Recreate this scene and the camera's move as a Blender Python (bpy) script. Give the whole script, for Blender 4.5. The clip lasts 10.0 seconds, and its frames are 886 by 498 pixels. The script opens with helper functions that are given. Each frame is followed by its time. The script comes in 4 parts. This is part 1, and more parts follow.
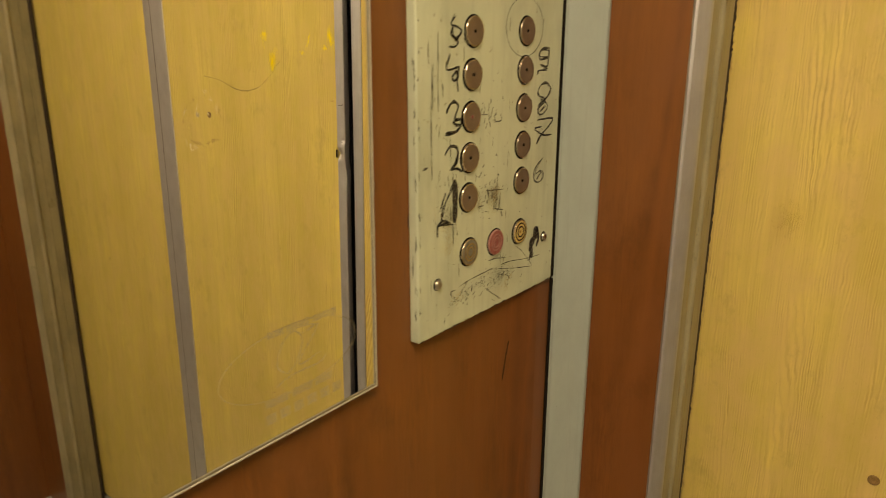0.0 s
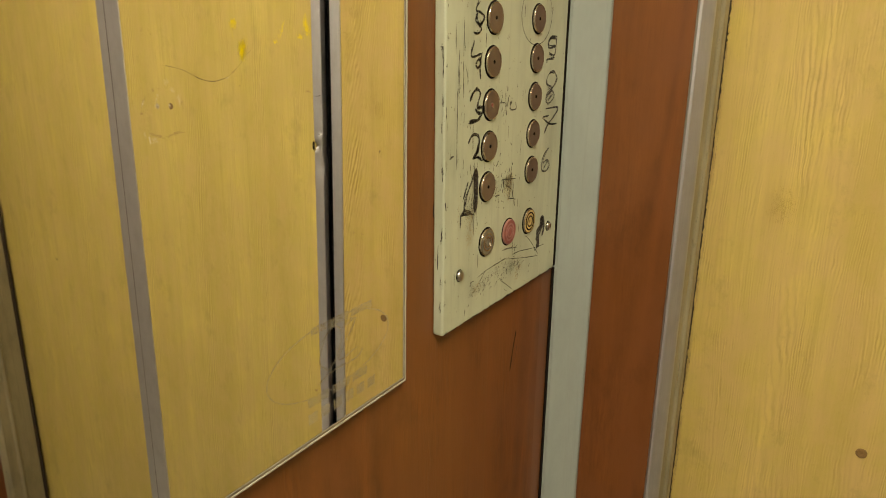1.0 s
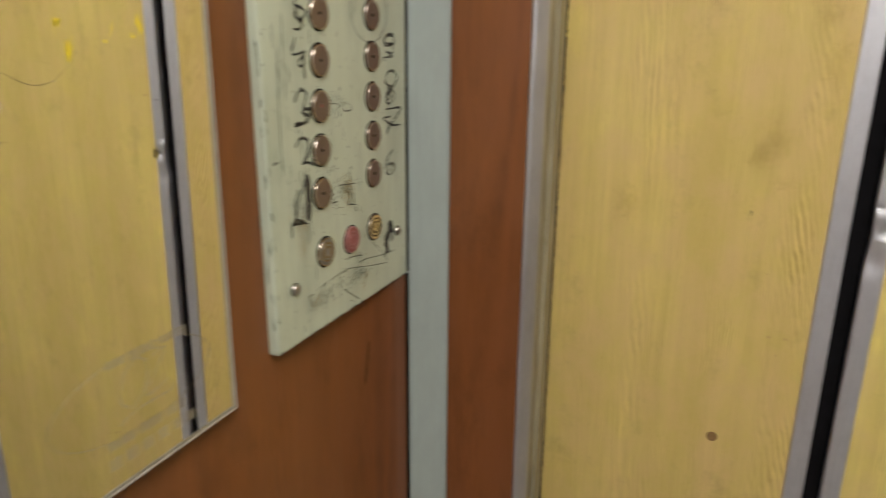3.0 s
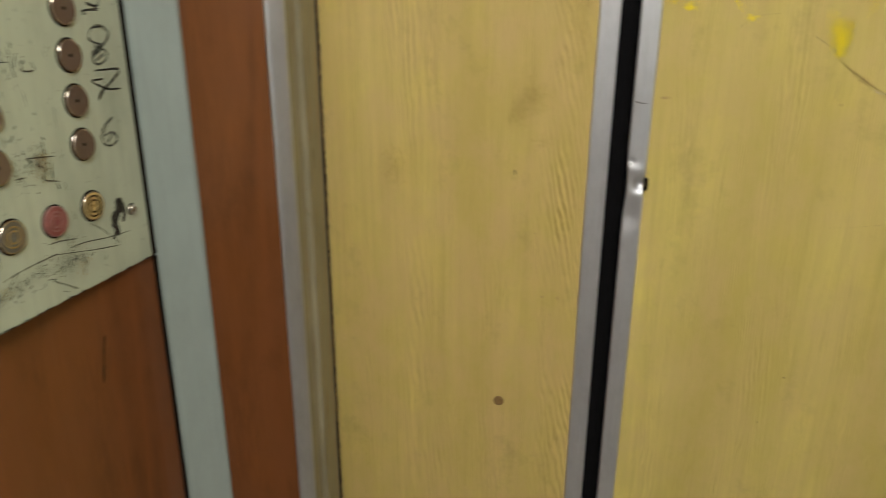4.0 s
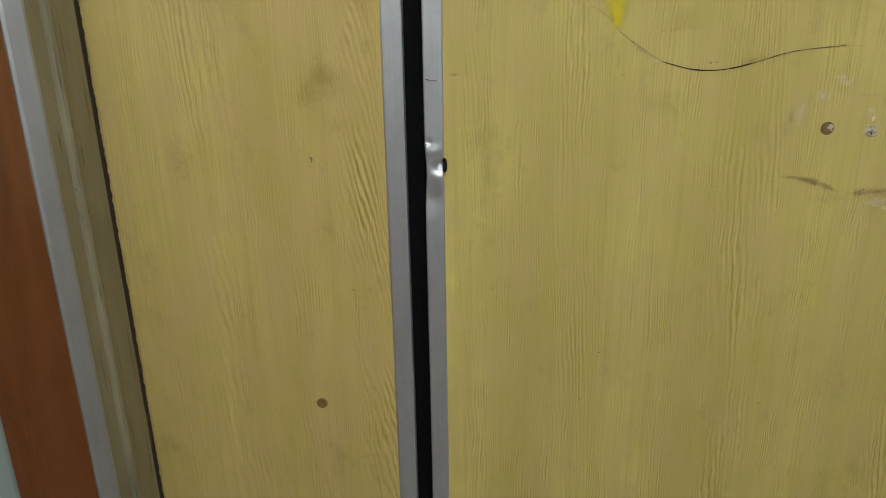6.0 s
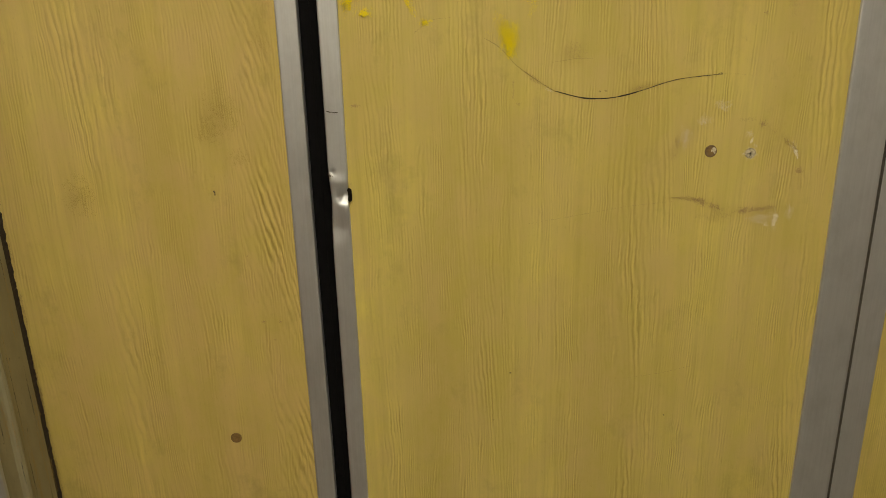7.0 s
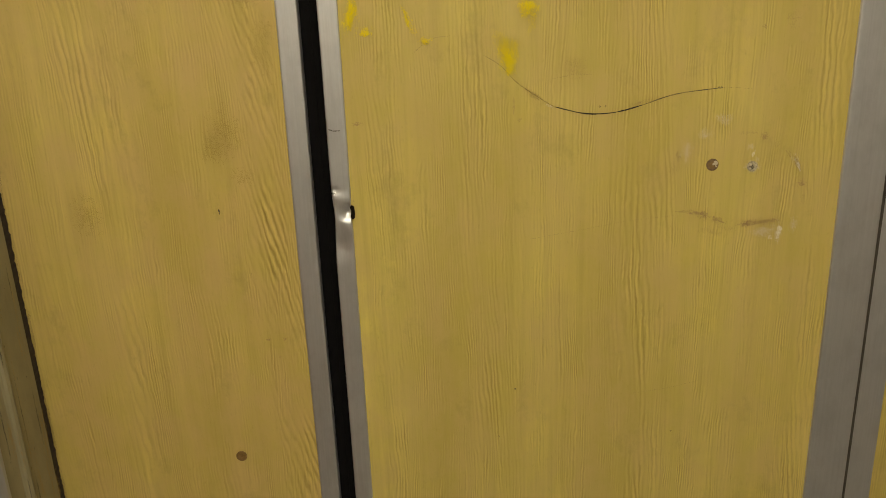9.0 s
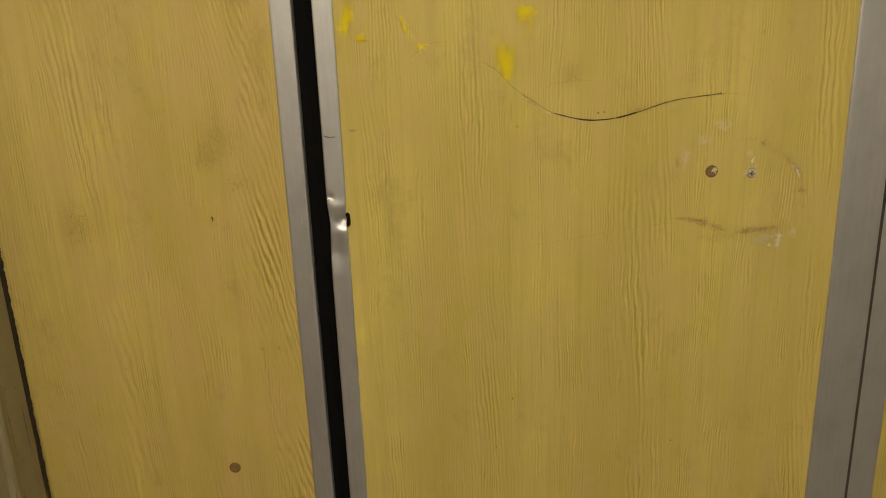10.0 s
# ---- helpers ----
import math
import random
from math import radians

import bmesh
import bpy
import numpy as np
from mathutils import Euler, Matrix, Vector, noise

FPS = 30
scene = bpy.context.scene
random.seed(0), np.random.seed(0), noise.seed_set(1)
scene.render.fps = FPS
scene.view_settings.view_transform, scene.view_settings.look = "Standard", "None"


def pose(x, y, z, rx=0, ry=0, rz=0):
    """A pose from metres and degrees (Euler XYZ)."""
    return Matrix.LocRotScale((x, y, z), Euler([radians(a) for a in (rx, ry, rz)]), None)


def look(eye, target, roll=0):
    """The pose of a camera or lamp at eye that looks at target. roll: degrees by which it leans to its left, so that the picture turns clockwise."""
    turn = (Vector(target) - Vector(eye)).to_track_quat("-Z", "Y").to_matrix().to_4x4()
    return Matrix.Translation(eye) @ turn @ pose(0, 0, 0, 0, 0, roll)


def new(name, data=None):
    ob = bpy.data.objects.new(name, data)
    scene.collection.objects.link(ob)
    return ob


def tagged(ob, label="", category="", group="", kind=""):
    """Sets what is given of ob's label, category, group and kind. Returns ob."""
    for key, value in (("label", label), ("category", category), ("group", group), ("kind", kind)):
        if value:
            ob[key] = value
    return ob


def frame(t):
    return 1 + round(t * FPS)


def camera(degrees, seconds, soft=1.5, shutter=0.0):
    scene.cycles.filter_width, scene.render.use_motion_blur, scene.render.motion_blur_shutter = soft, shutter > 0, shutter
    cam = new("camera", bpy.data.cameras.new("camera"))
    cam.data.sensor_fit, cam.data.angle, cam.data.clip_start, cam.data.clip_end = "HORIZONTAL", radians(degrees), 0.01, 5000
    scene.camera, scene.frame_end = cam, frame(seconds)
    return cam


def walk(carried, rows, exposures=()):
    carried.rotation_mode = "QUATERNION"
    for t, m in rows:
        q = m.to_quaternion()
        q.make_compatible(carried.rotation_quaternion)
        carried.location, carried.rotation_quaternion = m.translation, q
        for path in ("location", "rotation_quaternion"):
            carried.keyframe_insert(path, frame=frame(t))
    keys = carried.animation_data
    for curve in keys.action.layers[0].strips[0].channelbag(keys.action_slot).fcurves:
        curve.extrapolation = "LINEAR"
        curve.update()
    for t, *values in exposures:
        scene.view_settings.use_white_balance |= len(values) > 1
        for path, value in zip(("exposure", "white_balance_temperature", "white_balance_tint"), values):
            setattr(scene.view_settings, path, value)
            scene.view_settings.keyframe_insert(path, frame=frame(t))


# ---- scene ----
cam = camera(65.2, 10.0, soft=0.9, shutter=0.55)
PATH = [
    (0, (0.3536, -0.7504, 1.2770), (-0.8343, 0.7540, 0.7063), 0.03),
    (0.2, (0.3258, -0.7672, 1.2749), (-0.8087, 0.7739, 0.6936), 0.73),
    (0.5, (0.3026, -0.7798, 1.2725), (-0.7695, 0.8058, 0.6923), 1.29),
    (1, (0.2904, -0.7860, 1.2705), (-0.7414, 0.8247, 0.6864), 0.59),
    (1.5, (0.2853, -0.7861, 1.2683), (-0.6975, 0.8567, 0.6889), 0.74),
    (2, (0.2844, -0.7832, 1.2679), (-0.6885, 0.8665, 0.6919), 0.56),
    (2.2, (0.2813, -0.7778, 1.2644), (-0.6645, 0.8892, 0.6928), 0.45),
    (3.3, (0.3454, -0.7150, 1.2679), (-0.3120, 1.0791, 0.6773), 0.83),
    (3.5, (0.3724, -0.6966, 1.2593), (-0.2121, 1.1176, 0.6536), 1.08),
    (4, (0.4075, -0.6628, 1.2502), (-0.0116, 1.1847, 0.6089), 0.28),
    (4.2, (0.4194, -0.6556, 1.2459), (0.0696, 1.2138, 0.6270), -0.01),
    (4.5, (0.4406, -0.6366, 1.2410), (0.1546, 1.2399, 0.6110), -0.29),
    (5, (0.4781, -0.6196, 1.2407), (0.2545, 1.2579, 0.5888), -0.19),
    (5.2, (0.4880, -0.6195, 1.2380), (0.3109, 1.2642, 0.5898), -0.10),
    (6.3, (0.5091, -0.6195, 1.2270), (0.3869, 1.2778, 0.6061), -1.84),
    (6.5, (0.5212, -0.6220, 1.2328), (0.4645, 1.2956, 0.6676), -1.84),
    (6.7, (0.5260, -0.6202, 1.2350), (0.5033, 1.2953, 0.6603), -1.76),
    (7, (0.5291, -0.6234, 1.2381), (0.5505, 1.2875, 0.6482), -1.36),
    (7.3, (0.5328, -0.6307, 1.2414), (0.4632, 1.2772, 0.6453), -2.62),
    (7.5, (0.5302, -0.6284, 1.2406), (0.4753, 1.2800, 0.6447), -2.62),
    (7.7, (0.5383, -0.6332, 1.2461), (0.4025, 1.2896, 0.7129), -4.08),
    (8, (0.5373, -0.6320, 1.2404), (0.4377, 1.2852, 0.6798), -4.01),
    (8.2, (0.5360, -0.6300, 1.2367), (0.4767, 1.2907, 0.6823), -3.39),
    (8.5, (0.5373, -0.6306, 1.2416), (0.5183, 1.2973, 0.7097), -2.11),
    (8.7, (0.5360, -0.6317, 1.2384), (0.5146, 1.2983, 0.7146), -1.98),
    (9, (0.5369, -0.6260, 1.2366), (0.5275, 1.3000, 0.6979), -2.17),
    (9.3, (0.5353, -0.6220, 1.2365), (0.5061, 1.3025, 0.6930), -1.85),
    (9.5, (0.5301, -0.6178, 1.2330), (0.5159, 1.3061, 0.6866), -1.63),
    (9.7, (0.5330, -0.6169, 1.2314), (0.5267, 1.3111, 0.6996), -1.71),
    (10, (0.5350, -0.6180, 1.2343), (0.5416, 1.3140, 0.7169), -2.11),
]
EXPOSURES = [
    (0.0, -0.22, 10900, 13), (0.5, -0.23, 11200, 12), (1.0, -0.13, 8450, 9), (1.5, -0.11, 5850, 18), (2.2, -0.11, 5650, 19),
    (3.3, -0.24, 6400, 12), (4.5, -0.47, 6150, 5), (5.2, -0.53, 5850, 3), (6.3, -0.60, 5650, 1), (6.5, -0.60, 5700, 0),
    (7.0, -0.68, 7850, 2), (8.0, -0.71, 7950, 2), (9.0, -0.69, 8150, 4), (10.0, -0.68, 8200, 5),
]
walk(cam, [(t, look(eye, target, roll)) for t, eye, target, roll in PATH], EXPOSURES)

# ---- light: a lit panel in the cabin ceiling, and next to nothing from outside ----
LAMP_STRENGTH = 24.0
LAMP_COLOUR = (1.0, 0.965, 0.90)
LAMP_X, LAMP_Y, LAMP_W, LAMP_D = 0.62, -1.04, 0.62, 0.62
world = bpy.data.worlds.new("world")
scene.world = world
world.use_nodes = True
world.node_tree.nodes["Background"].inputs["Color"].default_value = (0.9, 0.95, 1.0, 1)
world.node_tree.nodes["Background"].inputs["Strength"].default_value = 0.01


# ---- materials ----
class Mat:
    """A small builder for node materials."""

    def __init__(self, name, rough=0.5, metal=0.0, spec=0.5):
        self.m = bpy.data.materials.new(name)
        self.m.use_nodes = True
        self.t = self.m.node_tree
        self.b = self.t.nodes["Principled BSDF"]
        self.b.inputs["Roughness"].default_value = rough
        self.b.inputs["Metallic"].default_value = metal
        self.b.inputs["Specular IOR Level"].default_value = spec
        self.c = None

    def node(self, kind, **values):
        n = self.t.nodes.new(kind)
        for k, v in values.items():
            n.inputs[k.replace("_", " ")].default_value = v
        return n

    def link(self, a, b):
        self.t.links.new(a, b)

    def coords(self, scale=(1, 1, 1), turn=(0, 0, 0)):
        if self.c is None:
            self.c = self.node("ShaderNodeTexCoord")
        mp = self.node("ShaderNodeMapping")
        mp.inputs["Scale"].default_value = scale
        mp.inputs["Rotation"].default_value = turn
        self.link(self.c.outputs["Object"], mp.inputs["Vector"])
        return mp.outputs["Vector"]

    def noise(self, vec, scale, detail=4.0, rough=0.55, distort=0.0):
        n = self.node("ShaderNodeTexNoise", Scale=scale, Detail=detail, Roughness=rough, Distortion=distort)
        self.link(vec, n.inputs["Vector"])
        return n.outputs["Fac"]

    def ramp(self, fac, stops):
        r = self.node("ShaderNodeValToRGB")
        while len(r.color_ramp.elements) < len(stops):
            r.color_ramp.elements.new(0.5)
        for e, (p, col) in zip(r.color_ramp.elements, stops):
            e.position = p
            e.color = (*col, 1) if len(col) == 3 else col
        self.link(fac, r.inputs["Fac"])
        return r.outputs["Color"]

    def mix(self, fac, a, b, how="MIX"):
        n = self.node("ShaderNodeMix")
        n.data_type, n.blend_type = "RGBA", how
        for sock, v in ((n.inputs[0], fac), (n.inputs[6], a), (n.inputs[7], b)):
            if isinstance(v, (int, float)):
                sock.default_value = v
            elif isinstance(v, tuple):
                sock.default_value = (*v, 1)
            else:
                self.link(v, sock)
        return n.outputs[2]

    def maths(self, how, a, b=0.0, c=0.0):
        n = self.node("ShaderNodeMath")
        n.operation = how
        for sock, v in zip(n.inputs, (a, b, c)):
            if isinstance(v, (int, float)):
                sock.default_value = v
            else:
                self.link(v, sock)
        return n.outputs[0]

    def colour(self, c):
        if isinstance(c, tuple):
            self.b.inputs["Base Color"].default_value = (*c, 1)
        else:
            self.link(c, self.b.inputs["Base Color"])
        return self

    def rough(self, fac, low, high):
        n = self.node("ShaderNodeMapRange")
        n.inputs["To Min"].default_value, n.inputs["To Max"].default_value = low, high
        self.link(fac, n.inputs["Value"])
        self.link(n.outputs[0], self.b.inputs["Roughness"])
        return self

    def bump(self, height, strength=0.2, dist=0.001):
        n = self.node("ShaderNodeBump", Strength=strength, Distance=dist)
        self.link(height, n.inputs["Height"])
        self.link(n.outputs["Normal"], self.b.inputs["Normal"])
        return self

    def alpha(self, fac, grain=0.00022):
        """Cover in fine speckles, so that a thin film neither glows nor shades what lies under it."""
        geo = self.node("ShaderNodeNewGeometry")
        snap = self.node("ShaderNodeVectorMath")
        snap.operation = "SNAP"
        self.link(geo.outputs["Position"], snap.inputs[0])
        snap.inputs[1].default_value = (grain, grain, grain)
        n = self.node("ShaderNodeTexWhiteNoise")
        self.link(snap.outputs[0], n.inputs["Vector"])
        self.link(self.maths("GREATER_THAN", fac, n.outputs["Value"]), self.b.inputs["Alpha"])
        return self


def wood_laminate(name, light, mid, dark, relief, gloss, grain=0.5, flame=0.5, dirt=0.3, faded=(0.5, 0.4, 0.2)):
    """Wood-look plastic laminate: faint upright pores in patches, long streaks and soft flames."""
    w = Mat(name)
    # uneven flame lines: contours of a field that is stretched upright and slightly serrated
    field = w.noise(w.coords((13, 13, 1.15)), 1.0, 2, 0.35)
    ragged = w.noise(w.coords((60, 60, 34)), 1.0, 3, 0.6)
    wave = w.maths("PINGPONG", w.maths("ADD", w.maths("MULTIPLY", field, 13.0), w.maths("MULTIPLY", ragged, 1.1)), 1.0)
    bands = w.ramp(wave, [(0.35, (0, 0, 0)), (0.95, (1, 1, 1))])
    crest = w.ramp(wave, [(0.02, (1, 1, 1)), (0.30, (0, 0, 0))])
    flames = w.ramp(w.noise(w.coords((7.5, 7.5, 2.2)), 1.0, 3), [(0.46, (0, 0, 0)), (0.62, (1, 1, 1))])
    slip = w.node("ShaderNodeVectorMath")
    slip.operation = "MULTIPLY_ADD"
    w.link(w.noise(w.coords((30, 30, 22)), 1.0, 3), slip.inputs[0])
    slip.inputs[1].default_value = (3.0, 3.0, 0.0)
    w.link(w.coords((330, 330, 27)), slip.inputs[2])
    pores = w.noise(slip.outputs[0], 1.0, 3, 0.62)
    hair = w.noise(w.coords((820, 820, 24)), 1.0, 2, 0.5)
    streaks = w.noise(w.coords((46, 46, 1.5)), 1.0, 5, 0.65)
    broad = w.noise(w.coords((13, 13, 1.3)), 1.0, 3, 0.6)
    cloud = w.noise(w.coords((7.5, 7.5, 5.5)), 1.0, 4, 0.6)
    patches = w.ramp(w.noise(w.coords((19, 19, 6.0)), 1.0, 4, 0.6), [(0.44, (0.05, 0.05, 0.05)), (0.64, (1, 1, 1))])
    # pits and lift colour the pores dark and pale, imitating shaded relief
    pits = w.maths("MULTIPLY", w.ramp(pores, [(0.51, (0, 0, 0)), (0.64, (1, 1, 1))]), patches)
    lift = w.maths("MULTIPLY", w.ramp(pores, [(0.36, (1, 1, 1)), (0.48, (0, 0, 0))]), patches)
    lines = w.maths("MULTIPLY", bands, flames)
    ridge = w.maths("MULTIPLY", crest, flames)
    pale = tuple(min(v * 1.22, 0.9) for v in light)
    c = w.mix(w.ramp(streaks, [(0.32, (0, 0, 0)), (0.70, (1, 1, 1))]), mid, light)
    c = w.mix(w.ramp(broad, [(0.42, (0, 0, 0)), (0.68, (0.55, 0.55, 0.55))]), c, tuple(a * 0.6 + b * 0.4 for a, b in zip(mid, dark)))
    c = w.mix(w.maths("MULTIPLY", lines, flame), c, dark)
    c = w.mix(w.maths("MULTIPLY", ridge, flame * 0.5), c, pale)
    c = w.mix(w.maths("MULTIPLY", pits, grain), c, dark)
    c = w.mix(w.maths("MULTIPLY", lift, grain * 0.7), c, pale)
    c = w.mix(w.maths("MULTIPLY", w.ramp(hair, [(0.45, (0, 0, 0)), (0.70, (1, 1, 1))]), grain * 0.30), c, dark)
    c = w.mix(w.ramp(cloud, [(0.36, (0, 0, 0)), (0.70, (0.55, 0.55, 0.55))]), c, tuple(v * 0.84 for v in mid))
    worn = w.noise(w.coords((24, 24, 15)), 1.0, 4, 0.6)
    c = w.mix(w.ramp(worn, [(0.38, (0, 0, 0)), (0.66, (0.7, 0.7, 0.7))]), c, faded)
    grub = w.ramp(w.noise(w.coords((17, 17, 11)), 1.0, 6, 0.72), [(0.56, (0, 0, 0)), (0.78, (dirt,) * 3)])
    w.colour(w.mix(grub, c, tuple(v * 0.5 for v in mid)))
    w.rough(w.noise(w.coords((14, 14, 8)), 1.0, 4), *gloss)
    height = w.maths("SUBTRACT", w.maths("ADD", w.maths("MULTIPLY", hair, 0.3), w.maths("MULTIPLY", lift, 0.5)),
                     w.maths("ADD", w.maths("MULTIPLY", pits, 0.5), w.maths("MULTIPLY", bands, w.maths("MULTIPLY", flames, 0.9))))
    w.bump(height, relief, 0.0006)
    return w.m


def embossed_laminate(name, light, mid, dark, faded, belts, fine=0.5, bold=0.8, dirt=0.5, relief=0.42, gloss=(0.30, 0.46)):
    """Yellow ash-look laminate: close upright embossed lines all over, and belts of bolder, slanting, ragged lines.
    belts: rows of middle, half width, weight, slope of the belt, slope of its lines and lines per metre."""
    w = Mat(name)
    sep = w.node("ShaderNodeSeparateXYZ")
    w.link(w.coords(), sep.inputs[0])
    x, up = sep.outputs["X"], w.maths("SUBTRACT", sep.outputs["Z"], 1.05)
    off = lambda n, k: w.maths("MULTIPLY", w.maths("SUBTRACT", n, 0.5), k)
    wander = w.noise(w.coords((16, 16, 2.6)), 1.0, 2, 0.45)
    ragged = w.noise(w.coords((75, 75, 26)), 1.0, 3, 0.6)
    shiver = w.noise(w.coords((40, 40, 9)), 1.0, 2, 0.5)
    wave = lambda phase: w.maths("MULTIPLY_ADD", w.maths("SINE", w.maths("MULTIPLY", phase, 6.2832)), 0.5, 0.5)
    # close lines, broken into stretches
    close = wave(w.maths("ADD", w.maths("MULTIPLY", x, 375.0), w.maths("ADD", off(wander, 11.0), w.maths("ADD", off(shiver, 2.0), off(ragged, 2.0)))))
    stretch = w.ramp(w.noise(w.coords((34, 34, 13)), 1.0, 4, 0.62), [(0.46, (0.0, 0.0, 0.0)), (0.70, (1, 1, 1))])
    stretch = w.maths("MULTIPLY", stretch, w.ramp(w.noise(w.coords((210, 210, 14)), 1.0, 2, 0.5), [(0.38, (0.1, 0.1, 0.1)), (0.58, (1, 1, 1))]))
    # dark and pale pairs: grain, with the relief's light and shade in the colour
    close_dark = w.maths("MULTIPLY", w.ramp(close, [(0.55, (0, 0, 0)), (0.95, (1, 1, 1))]), stretch)
    close_pale = w.maths("MULTIPLY", w.ramp(close, [(0.05, (1, 1, 1)), (0.40, (0, 0, 0))]), stretch)
    # belts of bold lines that lean and run out into points
    bold_dark = bold_pale = belt_sum = None
    gaps = w.ramp(w.noise(w.coords((26, 26, 7)), 1.0, 3, 0.55), [(0.42, (0.05, 0.05, 0.05)), (0.62, (1, 1, 1))])
    uneven = w.ramp(w.noise(w.coords((130, 130, 6)), 1.0, 2, 0.5), [(0.36, (0.15, 0.15, 0.15)), (0.60, (1, 1, 1))])
    for middle, half, weight, slope, tilt, lines in belts:
        lean = w.maths("ADD", x, w.maths("MULTIPLY", up, tilt))
        axis = w.maths("ADD", x, w.maths("MULTIPLY", up, slope))
        d = w.maths("DIVIDE", w.maths("ADD", w.maths("SUBTRACT", axis, middle), off(wander, 0.03)), half)
        here = w.maths("MULTIPLY", w.maths("POWER", 2.718, w.maths("MULTIPLY", w.maths("MULTIPLY", d, d), -1.0)), weight)
        line = wave(w.maths("ADD", w.maths("MULTIPLY", lean, lines), w.maths("ADD", off(wander, 7.0), w.maths("ADD", off(shiver, 1.2), off(ragged, 1.5)))))
        cut = w.maths("MULTIPLY", here, w.maths("MULTIPLY", gaps, uneven))
        low = w.maths("MULTIPLY", w.ramp(line, [(0.62, (0, 0, 0)), (0.97, (1, 1, 1))]), cut)
        high = w.maths("MULTIPLY", w.ramp(line, [(0.04, (1, 1, 1)), (0.50, (0, 0, 0))]), cut)
        bold_dark = low if bold_dark is None else w.maths("ADD", bold_dark, low)
        bold_pale = high if bold_pale is None else w.maths("ADD", bold_pale, high)
        belt_sum = here if belt_sum is None else w.maths("ADD", belt_sum, here)
    streaks = w.noise(w.coords((46, 46, 1.6)), 1.0, 5, 0.65)
    broad = w.noise(w.coords((12, 12, 1.2)), 1.0, 3, 0.6)
    cloud = w.noise(w.coords((8, 8, 6)), 1.0, 4, 0.6)
    worn = w.noise(w.coords((26, 26, 15)), 1.0, 5, 0.65)
    specks = w.noise(w.coords((420, 420, 130)), 1.0, 3, 0.65)
    pale = tuple(min(v * 1.2, 0.9) for v in light)
    deep = tuple(a * 0.55 + b * 0.45 for a, b in zip(mid, dark))
    clip = lambda v, k: w.maths("MINIMUM", w.maths("MULTIPLY", v, k), 1.0)
    c = w.mix(w.ramp(streaks, [(0.34, (0, 0, 0)), (0.68, (1, 1, 1))]), mid, light)
    patch = w.noise(w.coords((19, 19, 12)), 1.0, 5, 0.66)
    c = w.mix(w.ramp(patch, [(0.48, (0, 0, 0)), (0.66, (0.55, 0.55, 0.55))]), c, tuple(v * k for v, k in zip(light, (1.16, 1.14, 0.92))))
    fibre = w.noise(w.coords((150, 150, 5)), 1.0, 4, 0.65)
    c = w.mix(w.ramp(fibre, [(0.50, (0, 0, 0)), (0.72, (0.40, 0.40, 0.40))]), c, dark)
    c = w.mix(w.ramp(fibre, [(0.28, (0.45, 0.45, 0.45)), (0.48, (0, 0, 0))]), c, pale)
    c = w.mix(w.ramp(broad, [(0.40, (0, 0, 0)), (0.66, (0.75, 0.75, 0.75))]), c, deep)
    c = w.mix(w.ramp(cloud, [(0.38, (0, 0, 0)), (0.68, (0.62, 0.62, 0.62))]), c, tuple(v * k for v, k in zip(mid, (0.84, 0.81, 0.78))))
    c = w.mix(w.ramp(worn, [(0.40, (0, 0, 0)), (0.64, (0.6, 0.6, 0.6))]), c, faded)
    # embossed lines get their shaded and lit sides as colour here
    c = w.mix(clip(close_dark, fine), c, dark)
    c = w.mix(clip(close_pale, fine * 0.75), c, pale)
    c = w.mix(clip(bold_dark, bold), c, dark)
    c = w.mix(clip(bold_pale, bold * 0.6), c, pale)
    c = w.mix(w.ramp(specks, [(0.60, (0, 0, 0)), (0.78, (0.35, 0.35, 0.35))]), c, dark)
    grub = w.ramp(w.noise(w.coords((17, 17, 11)), 1.0, 6, 0.72), [(0.56, (0, 0, 0)), (0.78, (dirt,) * 3)])
    w.colour(w.mix(grub, c, tuple(v * 0.5 for v in mid)))
    w.rough(w.noise(w.coords((14, 14, 8)), 1.0, 4), *gloss)
    height = w.maths("SUBTRACT", w.maths("ADD", w.maths("MULTIPLY", close_pale, 0.35), w.maths("MULTIPLY", bold_pale, 0.7)),
                     w.maths("ADD", w.maths("MULTIPLY", close_dark, 0.35), w.maths("MULTIPLY", bold_dark, 0.7)))
    w.bump(w.maths("ADD", height, w.maths("MULTIPLY", specks, 0.25)), relief, 0.0006)
    return w.m


def painted(name, colour, chip, rough=(0.28, 0.5), grime=0.4, chips=0.66):
    """Oil-painted sheet metal with brush unevenness, grime and a few chips."""
    p = Mat(name)
    g = p.ramp(p.noise(p.coords((22, 22, 10)), 1.0, 6, 0.65), [(0.42, (0, 0, 0)), (0.85, (grime, grime, grime))])
    c = p.mix(g, colour, tuple(v * 0.45 for v in colour))
    run = p.ramp(p.noise(p.coords((160, 160, 7)), 1.0, 3), [(0.55, (0, 0, 0)), (0.80, (grime * 0.7,) * 3)])
    c = p.mix(run, c, tuple(v * 0.6 for v in colour))
    worn = p.ramp(p.noise(p.coords((210, 210, 120)), 1.0, 5, 0.7), [(chips, (0, 0, 0)), (chips + 0.04, (1, 1, 1))])
    c = p.mix(worn, c, chip)
    p.colour(c)
    p.rough(p.noise(p.coords((30, 30, 18)), 1.0, 3), *rough)
    p.bump(p.noise(p.coords((120, 120, 60)), 1.0, 4), 0.12, 0.0008)
    return p.m


